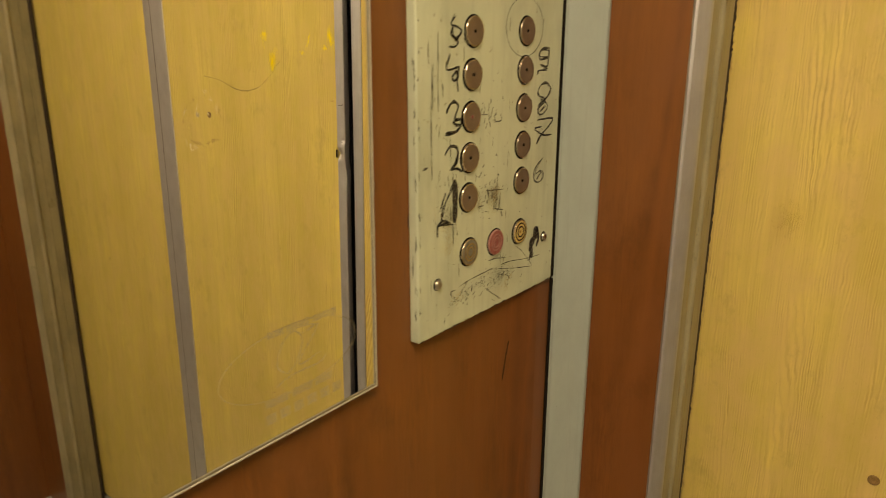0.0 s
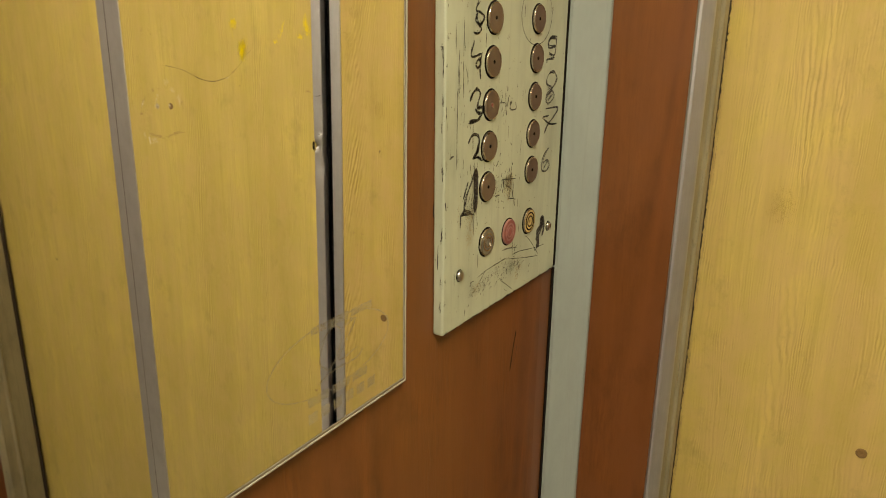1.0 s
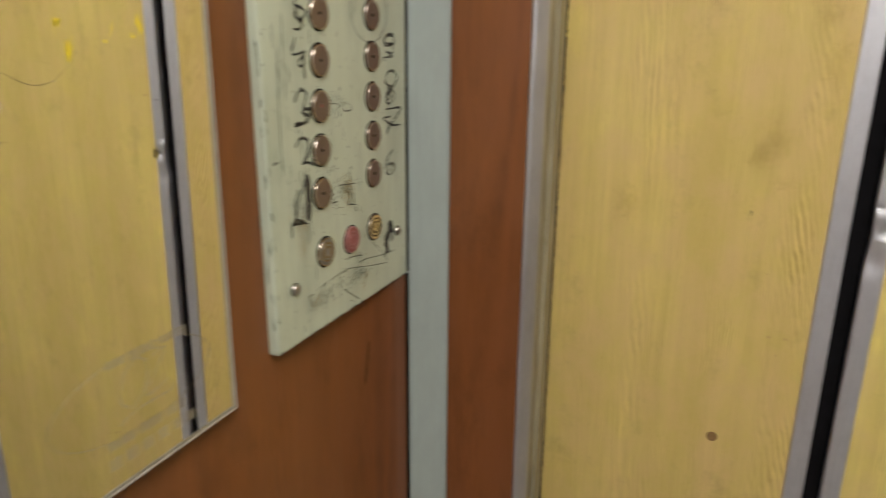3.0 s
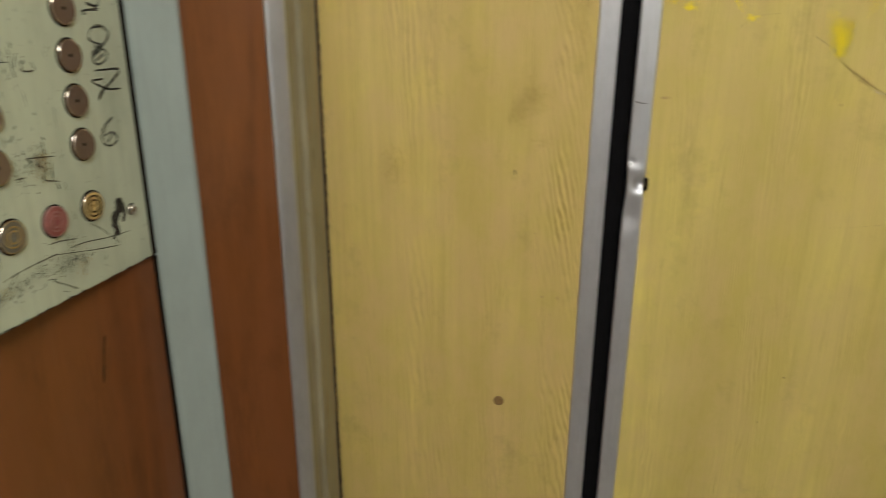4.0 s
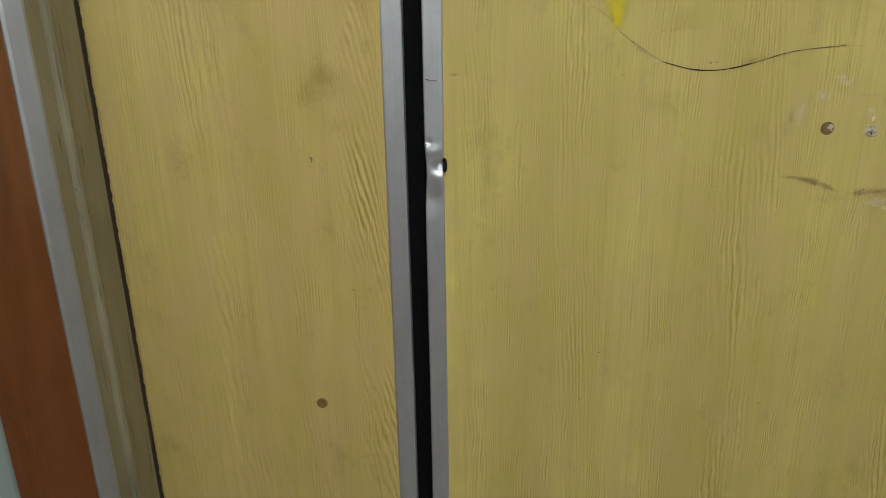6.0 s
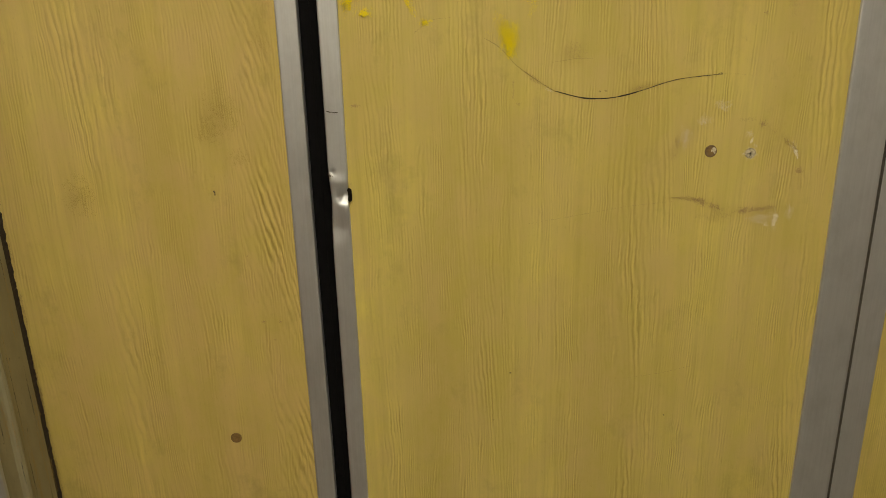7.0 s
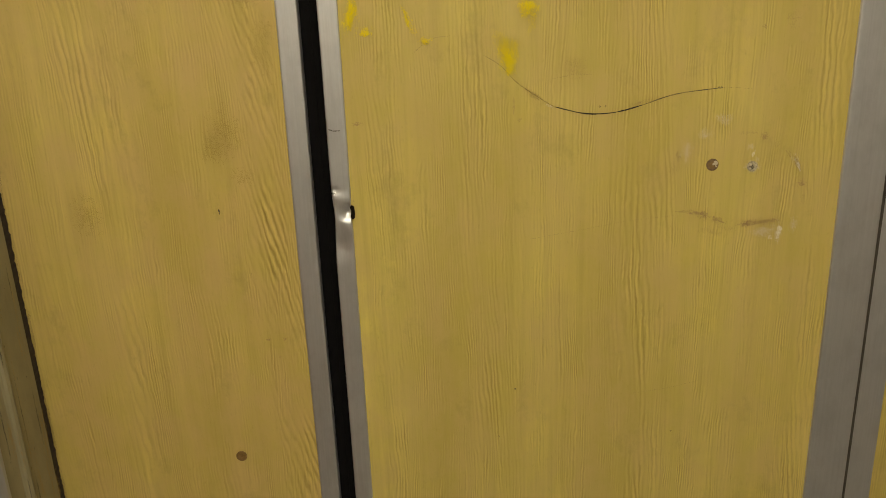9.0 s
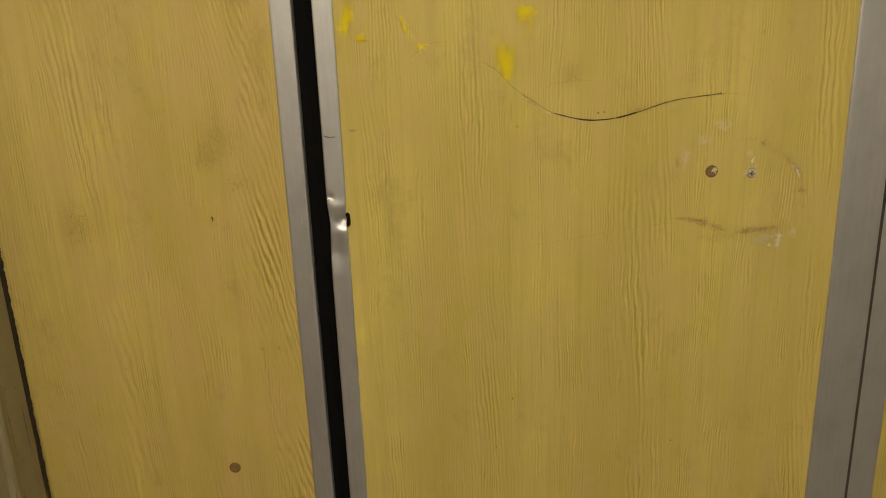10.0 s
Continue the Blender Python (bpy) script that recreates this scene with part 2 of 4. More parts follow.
def metal(name, colour, rough=(0.25, 0.45), brush=(700, 700, 12), stain=0.3, relief=0.06, share=1.0):
    a = Mat(name, metal=share)
    fine = a.noise(a.coords(brush), 1.0, 3)
    spots = a.ramp(a.noise(a.coords((40, 40, 22)), 1.0, 6, 0.7), [(0.45, (0, 0, 0)), (0.85, (stain,) * 3)])
    c = a.mix(a.ramp(fine, [(0.3, (0, 0, 0)), (0.7, (0.25, 0.25, 0.25))]), colour, tuple(v * 0.72 for v in colour))
    a.colour(a.mix(spots, c, tuple(v * 0.4 for v in colour)))
    a.rough(a.noise(a.coords((60, 60, 30)), 1.0, 4), *rough)
    a.bump(fine, relief, 0.0004)
    return a.m


def plain(name, colour, rough=0.6, metal_=0.0, var=0.25, scale=60, spec=0.5):
    a = Mat(name, rough=rough, metal=metal_, spec=spec)
    n = a.noise(a.coords((scale,) * 3), 1.0, 4)
    a.colour(a.mix(a.ramp(n, [(0.35, (0, 0, 0)), (0.75, (1, 1, 1))]), colour, tuple(v * (1 - var) for v in colour)))
    a.bump(n, 0.1, 0.0005)
    return a.m


def smear(name, colour, cover, edge=0.45, grain=2.6, rough=0.6, streaky=1.0):
    """A thin stain on a unit disc that fades and breaks up towards its rim."""
    a = Mat(name, rough=rough)
    a.colour(colour)
    v = a.coords()
    info = a.node("ShaderNodeObjectInfo")
    shift = a.node("ShaderNodeVectorMath")
    shift.operation = "MULTIPLY_ADD"
    a.link(info.outputs["Random"], shift.inputs[0])
    shift.inputs[1].default_value = (37.0, 53.0, 71.0)
    a.link(v, shift.inputs[2])
    mp = a.node("ShaderNodeMapping")
    mp.inputs["Scale"].default_value = (streaky, 1.0, 1.0)
    a.link(shift.outputs[0], mp.inputs["Vector"])
    n = a.noise(mp.outputs["Vector"], grain, 3.5, 0.55)
    length = a.node("ShaderNodeVectorMath")
    length.operation = "LENGTH"
    a.link(v, length.inputs[0])
    d = a.maths("ADD", length.outputs["Value"], a.maths("MULTIPLY", a.maths("SUBTRACT", n, 0.5), 2.3))
    r = a.node("ShaderNodeMapRange")
    r.interpolation_type = "SMOOTHSTEP"
    for k, val in (("From Min", 0.88), ("From Max", 0.88 - edge), ("To Min", 0.0), ("To Max", cover)):
        r.inputs[k].default_value = val
    a.link(d, r.inputs["Value"])
    far = a.node("ShaderNodeMapRange")
    for k, val in (("From Min", 1.0), ("From Max", 0.8), ("To Min", 0.0), ("To Max", 1.0)):
        far.inputs[k].default_value = val
    a.link(length.outputs["Value"], far.inputs["Value"])
    a.alpha(a.maths("MULTIPLY", r.outputs[0], far.outputs[0]))
    return a.m


def ink(name, colour, cover, rough=0.45, scale=500):
    """Felt pen or scratch whose stroke is broken by the surface under it."""
    a = Mat(name, rough=rough)
    a.colour(colour)
    n = a.noise(a.coords((scale, scale, scale)), 1.0, 4, 0.7)
    a.alpha(a.maths("MULTIPLY", a.ramp(n, [(0.30, (0.25, 0.25, 0.25)), (0.52, (1, 1, 1))]), cover))
    return a.m


NARROW_BELTS = ((0.233, 0.022, 0.75, 0.045, 0.09, 150.0), (0.376, 0.018, 1.6, 0.065, 0.20, 190.0), (0.165, 0.012, 0.4, 0.03, 0.05, 210.0), (0.300, 0.012, 0.30, 0.03, 0.04, 230.0))
WIDE_BELTS = ((0.475, 0.012, 0.5, 0.02, 0.04, 230.0), (0.575, 0.024, 0.70, 0.02, 0.05, 255.0), (0.722, 0.024, 0.95, 0.02, 0.05, 215.0), (0.645, 0.014, 0.4, 0.02, 0.0, 260.0), (0.880, 0.014, 1.35, 0.03, 0.08, 190.0),
              (1.10, 0.04, 0.8, 0.03, 0.06, 200.0), (1.32, 0.04, 0.8, 0.03, 0.06, 200.0))
TAN = embossed_laminate("tan_yellow_laminate", (0.638, 0.504, 0.162), (0.556, 0.430, 0.124), (0.318, 0.220, 0.050), (0.585, 0.408, 0.177), NARROW_BELTS, 0.58, 0.80, 0.70)
YELLOW = embossed_laminate("yellow_laminate", (0.642, 0.526, 0.160), (0.560, 0.452, 0.122), (0.330, 0.240, 0.052), (0.575, 0.424, 0.170), WIDE_BELTS, 0.80, 0.84, 0.60)
BROWN = wood_laminate("brown_laminate", (0.232, 0.082, 0.0225), (0.170, 0.057, 0.0152), (0.086, 0.027, 0.009), 0.16, (0.26, 0.42), 0.50, 0.90, 0.60, (0.186, 0.066, 0.0228))
COP_PAINT = painted("pale_green_paint", (0.486, 0.534, 0.392), (0.13, 0.10, 0.06), (0.30, 0.5), 0.60, 0.655)
POST_PAINT = painted("grey_blue_paint", (0.312, 0.356, 0.318), (0.14, 0.12, 0.10), (0.30, 0.45), 0.35, 0.72)
BEIGE = painted("beige_paint", (0.285, 0.25, 0.155), (0.10, 0.075, 0.04), (0.22, 0.40), 0.85, 0.66)
ALU = metal("aluminium", (0.69, 0.697, 0.724), (0.44, 0.55), share=0.95)
ALU_EDGE = metal("aluminium_corner", (0.64, 0.645, 0.665), (0.42, 0.54), share=1.0)
BRONZE = metal("worn_button_steel", (0.25, 0.197, 0.155), (0.36, 0.50), (300, 300, 300), 0.5, share=0.7)
RIM = metal("button_rim_steel", (0.62, 0.55, 0.46), (0.20, 0.32), (300, 300, 300), 0.4)
STEEL = metal("screw_steel", (0.52, 0.49, 0.43), (0.22, 0.35), (300, 300, 300), 0.4)
BRASS = metal("brass", (0.75, 0.59, 0.24), (0.36, 0.5), (300, 300, 300), 0.35, share=0.45)
GOLD = metal("dark_gold", (0.36, 0.22, 0.05), (0.36, 0.5), (300, 300, 300), 0.35, share=0.5)
DULL = metal("dull_grey_button", (0.215, 0.208, 0.168), (0.42, 0.56), (300, 300, 300), 0.4, share=0.6)
RED = plain("faded_red_plastic", (0.29, 0.085, 0.075), 0.5, 0, 0.3, 220)
RED_RIM = plain("worn_red_rim", (0.34, 0.16, 0.14), 0.4, 0, 0.3, 220)
RUBBER = plain("black_rubber", (0.006, 0.0055, 0.006), 0.9, 0, 0.4, 90, 0.08)
GRIME = plain("joint_grime", (0.034, 0.022, 0.013), 0.85, 0, 0.5, 400)
SEAL = plain("dirty_brown_seal", (0.065, 0.054, 0.044), 0.85, 0, 0.6, 300)
GREY_STEEL = metal("shaft_steel", (0.30, 0.31, 0.33), (0.4, 0.6))
# the floor is out of view; its pale tone is chosen as bounce light
FLOOR_MAT = plain("pale_bounce_floor", (0.36, 0.34, 0.30), 0.5, 0, 0.35, 30)
# rear wall is unseen; grey gives the metal strips a neutral reflection
REAR_MAT = painted("rear_wall_grey", (0.42, 0.42, 0.41), (0.3, 0.28, 0.24), (0.30, 0.45), 0.15, 0.80)
# this side wall is unseen; its grey brightens what the edge strips reflect
EAST_MAT = painted("side_wall_grey", (0.35, 0.325, 0.30), (0.2, 0.18, 0.15), (0.30, 0.45), 0.2, 0.80)
CEILING_MAT = plain("cream_ceiling_paint", (0.72, 0.68, 0.55), 0.5, 0, 0.12, 12)
FRAME_MAT = plain("white_lamp_frame", (0.7, 0.7, 0.68), 0.4, 0, 0.1, 40)
HOLE = plain("dark_hole", (0.012, 0.009, 0.006), 0.9, 0, 0.4, 600, 0.1)
PLUG = plain("brown_screw_plug", (0.25, 0.145, 0.045), 0.6, 0, 0.5, 500)
PAINT_SPOT = smear("bright_yellow_paint", (0.80, 0.64, 0.012), 0.85, 0.95, 1.6, 0.4)
PAINT_HAZE = smear("thin_yellow_paint", (0.74, 0.60, 0.05), 0.30, 1.0, 1.4, 0.4)
DIRT = smear("brown_dirt", (0.35, 0.24, 0.095), 0.42, 0.8, 2.4, 0.7)
BROWNING = smear("browned_wear", (0.36, 0.25, 0.055), 0.28, 1.0, 4.2, 0.5)
FAINT = smear("faint_grime", (0.40, 0.285, 0.105), 0.20, 0.8, 2.4, 0.6)
CHALK = smear("whitish_filler", (0.66, 0.58, 0.40), 0.50, 1.0, 1.8, 0.7)
GLUE = smear("brown_glue", (0.34, 0.215, 0.10), 0.60, 0.8, 2.2, 0.6, 1.6)
SOOT = smear("black_rub", (0.035, 0.028, 0.022), 0.75, 0.8, 3.0, 0.6)
GRUB = smear("speckled_grime", (0.07, 0.055, 0.04), 0.16, 1.0, 4.5, 0.6)
RUB = smear("grey_rubbed_grime", (0.085, 0.075, 0.058), 0.30, 1.0, 3.2, 0.6)
MARKER = ink("black_marker", (0.022, 0.020, 0.018), 1.05)
PENCIL = ink("thin_grey_pen", (0.045, 0.045, 0.04), 1.0)
CRISP = ink("crisp_black_scratch", (0.030, 0.024, 0.018), 1.25, 0.6, 420)
SCRATCH = ink("dark_scratch", (0.045, 0.034, 0.022), 0.95)
FINE = ink("thin_brown_line", (0.12, 0.075, 0.025), 0.55)
HAIR = ink("hairline_scratch", (0.30, 0.21, 0.08), 0.28)
CRACK = ink("black_crack", (0.012, 0.009, 0.006), 1.3, 0.8, 260)
RUSTY = plain("rusty_screw", (0.24, 0.15, 0.07), 0.6, 0.2, 0.6, 700)
ZINC = plain("zinc_screw", (0.44, 0.39, 0.30), 0.5, 0.4, 0.6, 700)
BARE = plain("bare_filler_chip", (0.66, 0.57, 0.42), 0.5, 0, 0.3, 800)
ETCH = ink("frosted_etching", (0.38, 0.335, 0.22), 0.34, 0.75, 300)

MIRROR = bpy.data.materials.new("mirror_silver")
MIRROR.use_nodes = True
mb = MIRROR.node_tree.nodes["Principled BSDF"]
mb.inputs["Base Color"].default_value = (0.90, 0.90, 0.87, 1)
mb.inputs["Metallic"].default_value = 1.0
mb.inputs["Roughness"].default_value = 0.014
# pale colour stands in for the bright reflections inside the glass edge
GLASS_EDGE = plain("ground_glass_edge_shine", (0.42, 0.395, 0.32), 0.25, 0, 0.15, 90)
GLASS_BEVEL = plain("glass_bevel", (0.36, 0.33, 0.25), 0.12, 0.3, 0.25, 90)
DIFFUSER = bpy.data.materials.new("lit_diffuser")
DIFFUSER.use_nodes = True
db = DIFFUSER.node_tree.nodes["Principled BSDF"]
db.inputs["Emission Color"].default_value = (*LAMP_COLOUR, 1)
db.inputs["Emission Strength"].default_value = LAMP_STRENGTH


# ---- mesh helpers ----
def part(name, bm, material, parent=None, label="", smooth=False):
    """Links a bmesh as one mesh object, under a thing if one is given."""
    bmesh.ops.recalc_face_normals(bm, faces=bm.faces)
    me = bpy.data.meshes.new(name)
    bm.to_mesh(me)
    bm.free()
    me.materials.append(material)
    if smooth:
        for p in me.polygons:
            p.use_smooth = True
    ob = new(name, me)
    if parent is not None:
        ob.parent = parent
    if label:
        ob["label"] = label
    return ob


def thing(name, label, category, group="", kind="", at=(0, 0, 0)):
    ob = new(name)
    ob.location = at
    ob.empty_display_size = 0.05
    return tagged(ob, label, category, group, kind)


def box(x0, x1, y0, y1, z0, z1, bevel=0.0, segments=2):
    bm = bmesh.new()
    bmesh.ops.create_cube(bm, size=1.0)
    for v in bm.verts:
        v.co = Vector((x0 + (v.co.x + 0.5) * (x1 - x0), y0 + (v.co.y + 0.5) * (y1 - y0), z0 + (v.co.z + 0.5) * (z1 - z0)))
    if bevel:
        bmesh.ops.bevel(bm, geom=list(bm.edges), offset=bevel, segments=segments, affect="EDGES", profile=0.6)
    return bm


def prism(outline, z0, z1, flip=None):
    """An upright prism over a plan outline; flip mirrors it in x about flip / 2."""
    bm = bmesh.new()
    pts = [((flip - x) if flip is not None else x, y) for x, y in outline]
    low = [bm.verts.new((x, y, z0)) for x, y in pts]
    top = [bm.verts.new((x, y, z1)) for x, y in pts]
    n = len(pts)
    for i in range(n):
        bm.faces.new((low[i], low[(i + 1) % n], top[(i + 1) % n], top[i]))
    bm.faces.new(low)
    bm.faces.new(top)
    return bm


def rounded(points, steps=4):
    """A Catmull-Rom curve through the points."""
    p = [Vector(q) for q in points]
    p = [p[0] * 2 - p[1]] + p + [p[-1] * 2 - p[-2]]
    out = []
    for i in range(1, len(p) - 2):
        a, b, c, d = p[i - 1 : i + 3]
        for k in range(steps):
            t = k / steps
            out.append(0.5 * (2 * b + (c - a) * t + (2 * a - 5 * b + 4 * c - d) * t * t + (3 * b - a - 3 * c + d) * t**3))
    out.append(p[-2])
    return out


def ribbon(points, width, put, jitter=0.25, steps=5, seed=1, taper=True):
    """A flat pen stroke of uneven width along (u, v) points; put maps u, v to a place on the surface."""
    rnd = random.Random(seed)
    line = rounded(points, steps) if steps > 1 else [Vector(q) for q in points]
    bm = bmesh.new()
    rows = []
    for i, p in enumerate(line):
        a, b = line[max(i - 1, 0)], line[min(i + 1, len(line) - 1)]
        d = (b - a).normalized() if (b - a).length > 1e-9 else Vector((1, 0))
        side = Vector((-d.y, d.x))
        w = width * (1 + rnd.uniform(-jitter, jitter)) / 2
        if taper and i in (0, len(line) - 1):
            w *= 0.35
        rows.append((bm.verts.new(put(*(p + side * w))), bm.verts.new(put(*(p - side * w)))))
    for (a, b), (c, d) in zip(rows, rows[1:]):
        bm.faces.new((a, b, d, c))
    return bm


def join(bms):
    out = bmesh.new()
    for b in bms:
        me = bpy.data.meshes.new("tmp")
        b.to_mesh(me)
        b.free()
        out.from_mesh(me)
        bpy.data.meshes.remove(me)
    return out


def disc_mesh():
    bm = bmesh.new()
    bmesh.ops.create_circle(bm, cap_ends=True, segments=28, radius=1.0)
    me = bpy.data.meshes.new("stain")
    bm.to_mesh(me)
    bm.free()
    return me


STAIN_MESHES = {}
LAYER = [0]


def stain(place, size, material, parent, facing, turn=0.0, name="stain"):
    """A soft-edged stain: size is its half width and half height; facing 'x' or 'y' names the wall's normal."""
    if material.name not in STAIN_MESHES:
        STAIN_MESHES[material.name] = disc_mesh()
        STAIN_MESHES[material.name].materials.append(material)
    ob = new(name, STAIN_MESHES[material.name])
    face = Euler((radians(90), 0, 0)) if facing == "y" else Euler((radians(90), 0, radians(90)))
    LAYER[0] += 1
    lift = 0.00006 * (LAYER[0] % 12)
    place = Vector(place) + Vector((0, -lift, 0) if facing == "y" else (lift, 0, 0))
    m = Matrix.Translation(place) @ face.to_matrix().to_4x4() @ pose(0, 0, 0, 0, 0, turn) @ Matrix.Diagonal((*size, 1, 1))
    ob.parent = parent
    ob.matrix_local = parent.matrix_basis.inverted() @ m
    return ob


def lathe(profile, place, axis, segments=28):
    """A round body from (radius, height) pairs about an axis through place, in the direction of axis."""
    bm = bmesh.new()
    q = Vector((0, 0, 1)).rotation_difference(Vector(axis)).to_matrix()
    rings = []
    for r, h in profile:
        ring = []
        for k in range(segments):
            a = 2 * math.pi * k / segments
            ring.append(bm.verts.new(Vector(place) + q @ Vector((r * math.cos(a), r * math.sin(a), h))))
        rings.append(ring)
    for a, b in zip(rings, rings[1:]):
        for k in range(segments):
            bm.faces.new((a[k], a[(k + 1) % segments], b[(k + 1) % segments], b[k]))
    bm.faces.new(rings[0])
    bm.faces.new(rings[-1])
    return bm


# ---- the cabin: side walls, front returns, rear wall, floor and ceiling ----
W, BACK, TOP, DOOR_TOP = 1.56, -1.95, 2.12, 2.02
wall_west = tagged(part("wall_west", prism([(-0.03, BACK), (0.0, BACK), (0.0, -0.25), (0.0066, -0.150), (0.0066, -0.1252), (-0.03, -0.1252)], 0.0, TOP), BROWN), "reddish brown wood-grain laminate side wall of the lift cabin", "wall", kind="structure")
tagged(part("wall_east", box(W, W + 0.03, BACK, -0.2902, 0.0, TOP), EAST_MAT), "unseen side wall facing the mirror, set grey to brighten strip reflections", "wall", kind="structure")
tagged(part("wall_east_front", box(W - 0.002, W + 0.03, -0.29, -0.0918, 0.0, TOP), BROWN), "reddish brown laminate strip of the side wall beside the doors", "wall", kind="structure")
tagged(part("wall_south", box(-0.03, W + 0.03, BACK - 0.03, BACK, 0.0, TOP), REAR_MAT), "unseen rear wall, set grey for bounce light and reflections", "wall", kind="structure")
tagged(part("floor", box(-0.03, W + 0.03, BACK - 0.03, 0.10, -0.04, 0.0), FLOOR_MAT), "unseen cabin floor, set pale to bounce light upwards", "floor", kind="structure")
tagged(part("ceiling", box(-0.03, W + 0.03, BACK - 0.03, 0.10, TOP, TOP + 0.03), CEILING_MAT), "cream painted cabin ceiling", "ceiling", kind="structure")
tagged(part("wall_north", box(-0.03, W + 0.03, -0.100, -0.07, DOOR_TOP, TOP), BROWN), "brown laminate strip above the cabin doors", "wall", kind="structure")
tagged(part("wall_shaft", box(-0.03, W + 0.03, 0.10, 0.14, -0.04, TOP + 0.03), GREY_STEEL), "dark grey steel landing wall behind the closed doors", "wall", kind="structure")


def front_side(flip, names):
    """Chamfered post (one side only), brown return, corner strip and painted reveal on one side of the door opening."""
    inner = 0.0412
    if flip is None:
        tagged(part(names[0], prism([(-0.03, -0.1212), (0.0010, -0.1212), (0.0085, -0.1222), (0.0118, -0.1216), (0.0402, -0.0960), (0.0410, -0.0940), (0.0410, -0.06), (-0.03, -0.06)], 0.0, TOP), POST_PAINT),
               "grey-blue painted steel corner post with a chamfered face", "corner post", kind="structure")
    else:
        inner = -0.03
    tagged(part(names[1], prism([(inner, -0.0915), (0.1218, -0.0915), (0.1218, -0.06), (inner, -0.06)], 0.0, DOOR_TOP, flip), BROWN),
           "narrow reddish brown laminate strip beside the door opening", "wall", kind="structure")
    corner = [(0.1215, -0.0925), (0.1238, -0.0938), (0.1262, -0.0925), (0.1348, -0.0828), (0.1356, -0.0805), (0.1345, -0.0790), (0.1222, -0.0790)]
    tagged(part(names[2], prism(corner, 0.0, DOOR_TOP, flip), ALU_EDGE if flip is None else BEIGE),
           "dull aluminium corner strip along the door reveal" if flip is None else "beige painted corner strip along the door reveal", "trim", kind="structure")
    reveal = [(0.1345, -0.0788), (0.1350, -0.0615), (0.1364, -0.0595), (0.1386, -0.0582), (0.1397, -0.0552), (0.1386, -0.0522),
              (0.1364, -0.0508), (0.1352, -0.0490), (0.1345, -0.0300), (0.1334, -0.0285), (0.1324, -0.0088), (0.1150, -0.0088), (0.1150, -0.0788)]
    r = tagged(part(names[3], prism(reveal, 0.0, DOOR_TOP, flip), BEIGE), "dirty beige painted metal door reveal with a raised bead", "door reveal", kind="structure")
    # crumbling dark joint between reveal and door leaf
    rnd = random.Random(7)
    bm = bmesh.new()
    rows, z = [], 0.0
    sx = (lambda x: flip - x) if flip is not None else (lambda x: x)
    while z < DOOR_TOP:
        a, b = 0.1314 + rnd.uniform(-0.0005, 0.0005), 0.1322 + max(rnd.gauss(0.0, 0.0004), -0.0008)
        rows.append([bm.verts.new((sx(x), y, z)) for x, y in ((a, -0.0086), (0.1316 + rnd.uniform(-0.0004, 0.0006), -0.0055), (b, -0.0008), (0.122, -0.0008))])
        z += rnd.uniform(0.0015, 0.004)
    for p, q in zip(rows, rows[1:]):
        for k in range(3):
            bm.faces.new((p[k], p[k + 1], q[k + 1], q[k]))
    part("joint_filler", bm, GRIME, r, "crumbling black joint")
    return r


reveal_west = front_side(None, ("trim_1", "wall_north_west", "trim_2", "door_frame_1"))
reveal_east = front_side(W, ("trim_3", "wall_north_east", "trim_4", "door_frame_2"))
for z, y, h in ((1.02, -0.072, 0.05), (1.16, -0.045, 0.03), (0.84, -0.040, 0.07), (0.92, -0.066, 0.03), (1.24, -0.070, 0.02), (0.70, -0.045, 0.05)):
    stain((0.1372, y, z), (0.004, h), DIRT, reveal_west, "x")


# dark dirt lines in the creases along the bead of the reveal
rnd = random.Random(17)
for y0, first, count in ((-0.0492, 0.55, 16), (-0.0612, 0.55, 14), (-0.0285, 0.55, 12), (-0.0770, 0.6, 8)):
    for k in range(count):
        z = first + 0.8 * (k + rnd.random()) / count
        stain((0.1402, y0 + rnd.uniform(-0.0008, 0.0008), z), (rnd.uniform(0.0007, 0.0016), rnd.uniform(0.012, 0.05)), SOOT if k % 2 else DIRT, reveal_west, "x", name="dirt_line")
for k in range(14):
    stain((0.1348, rnd.uniform(-0.026, -0.009), rnd.uniform(0.6, 1.3)), (rnd.uniform(0.0012, 0.004), rnd.uniform(0.01, 0.04)), DIRT, reveal_west, "x", name="dirt_line")


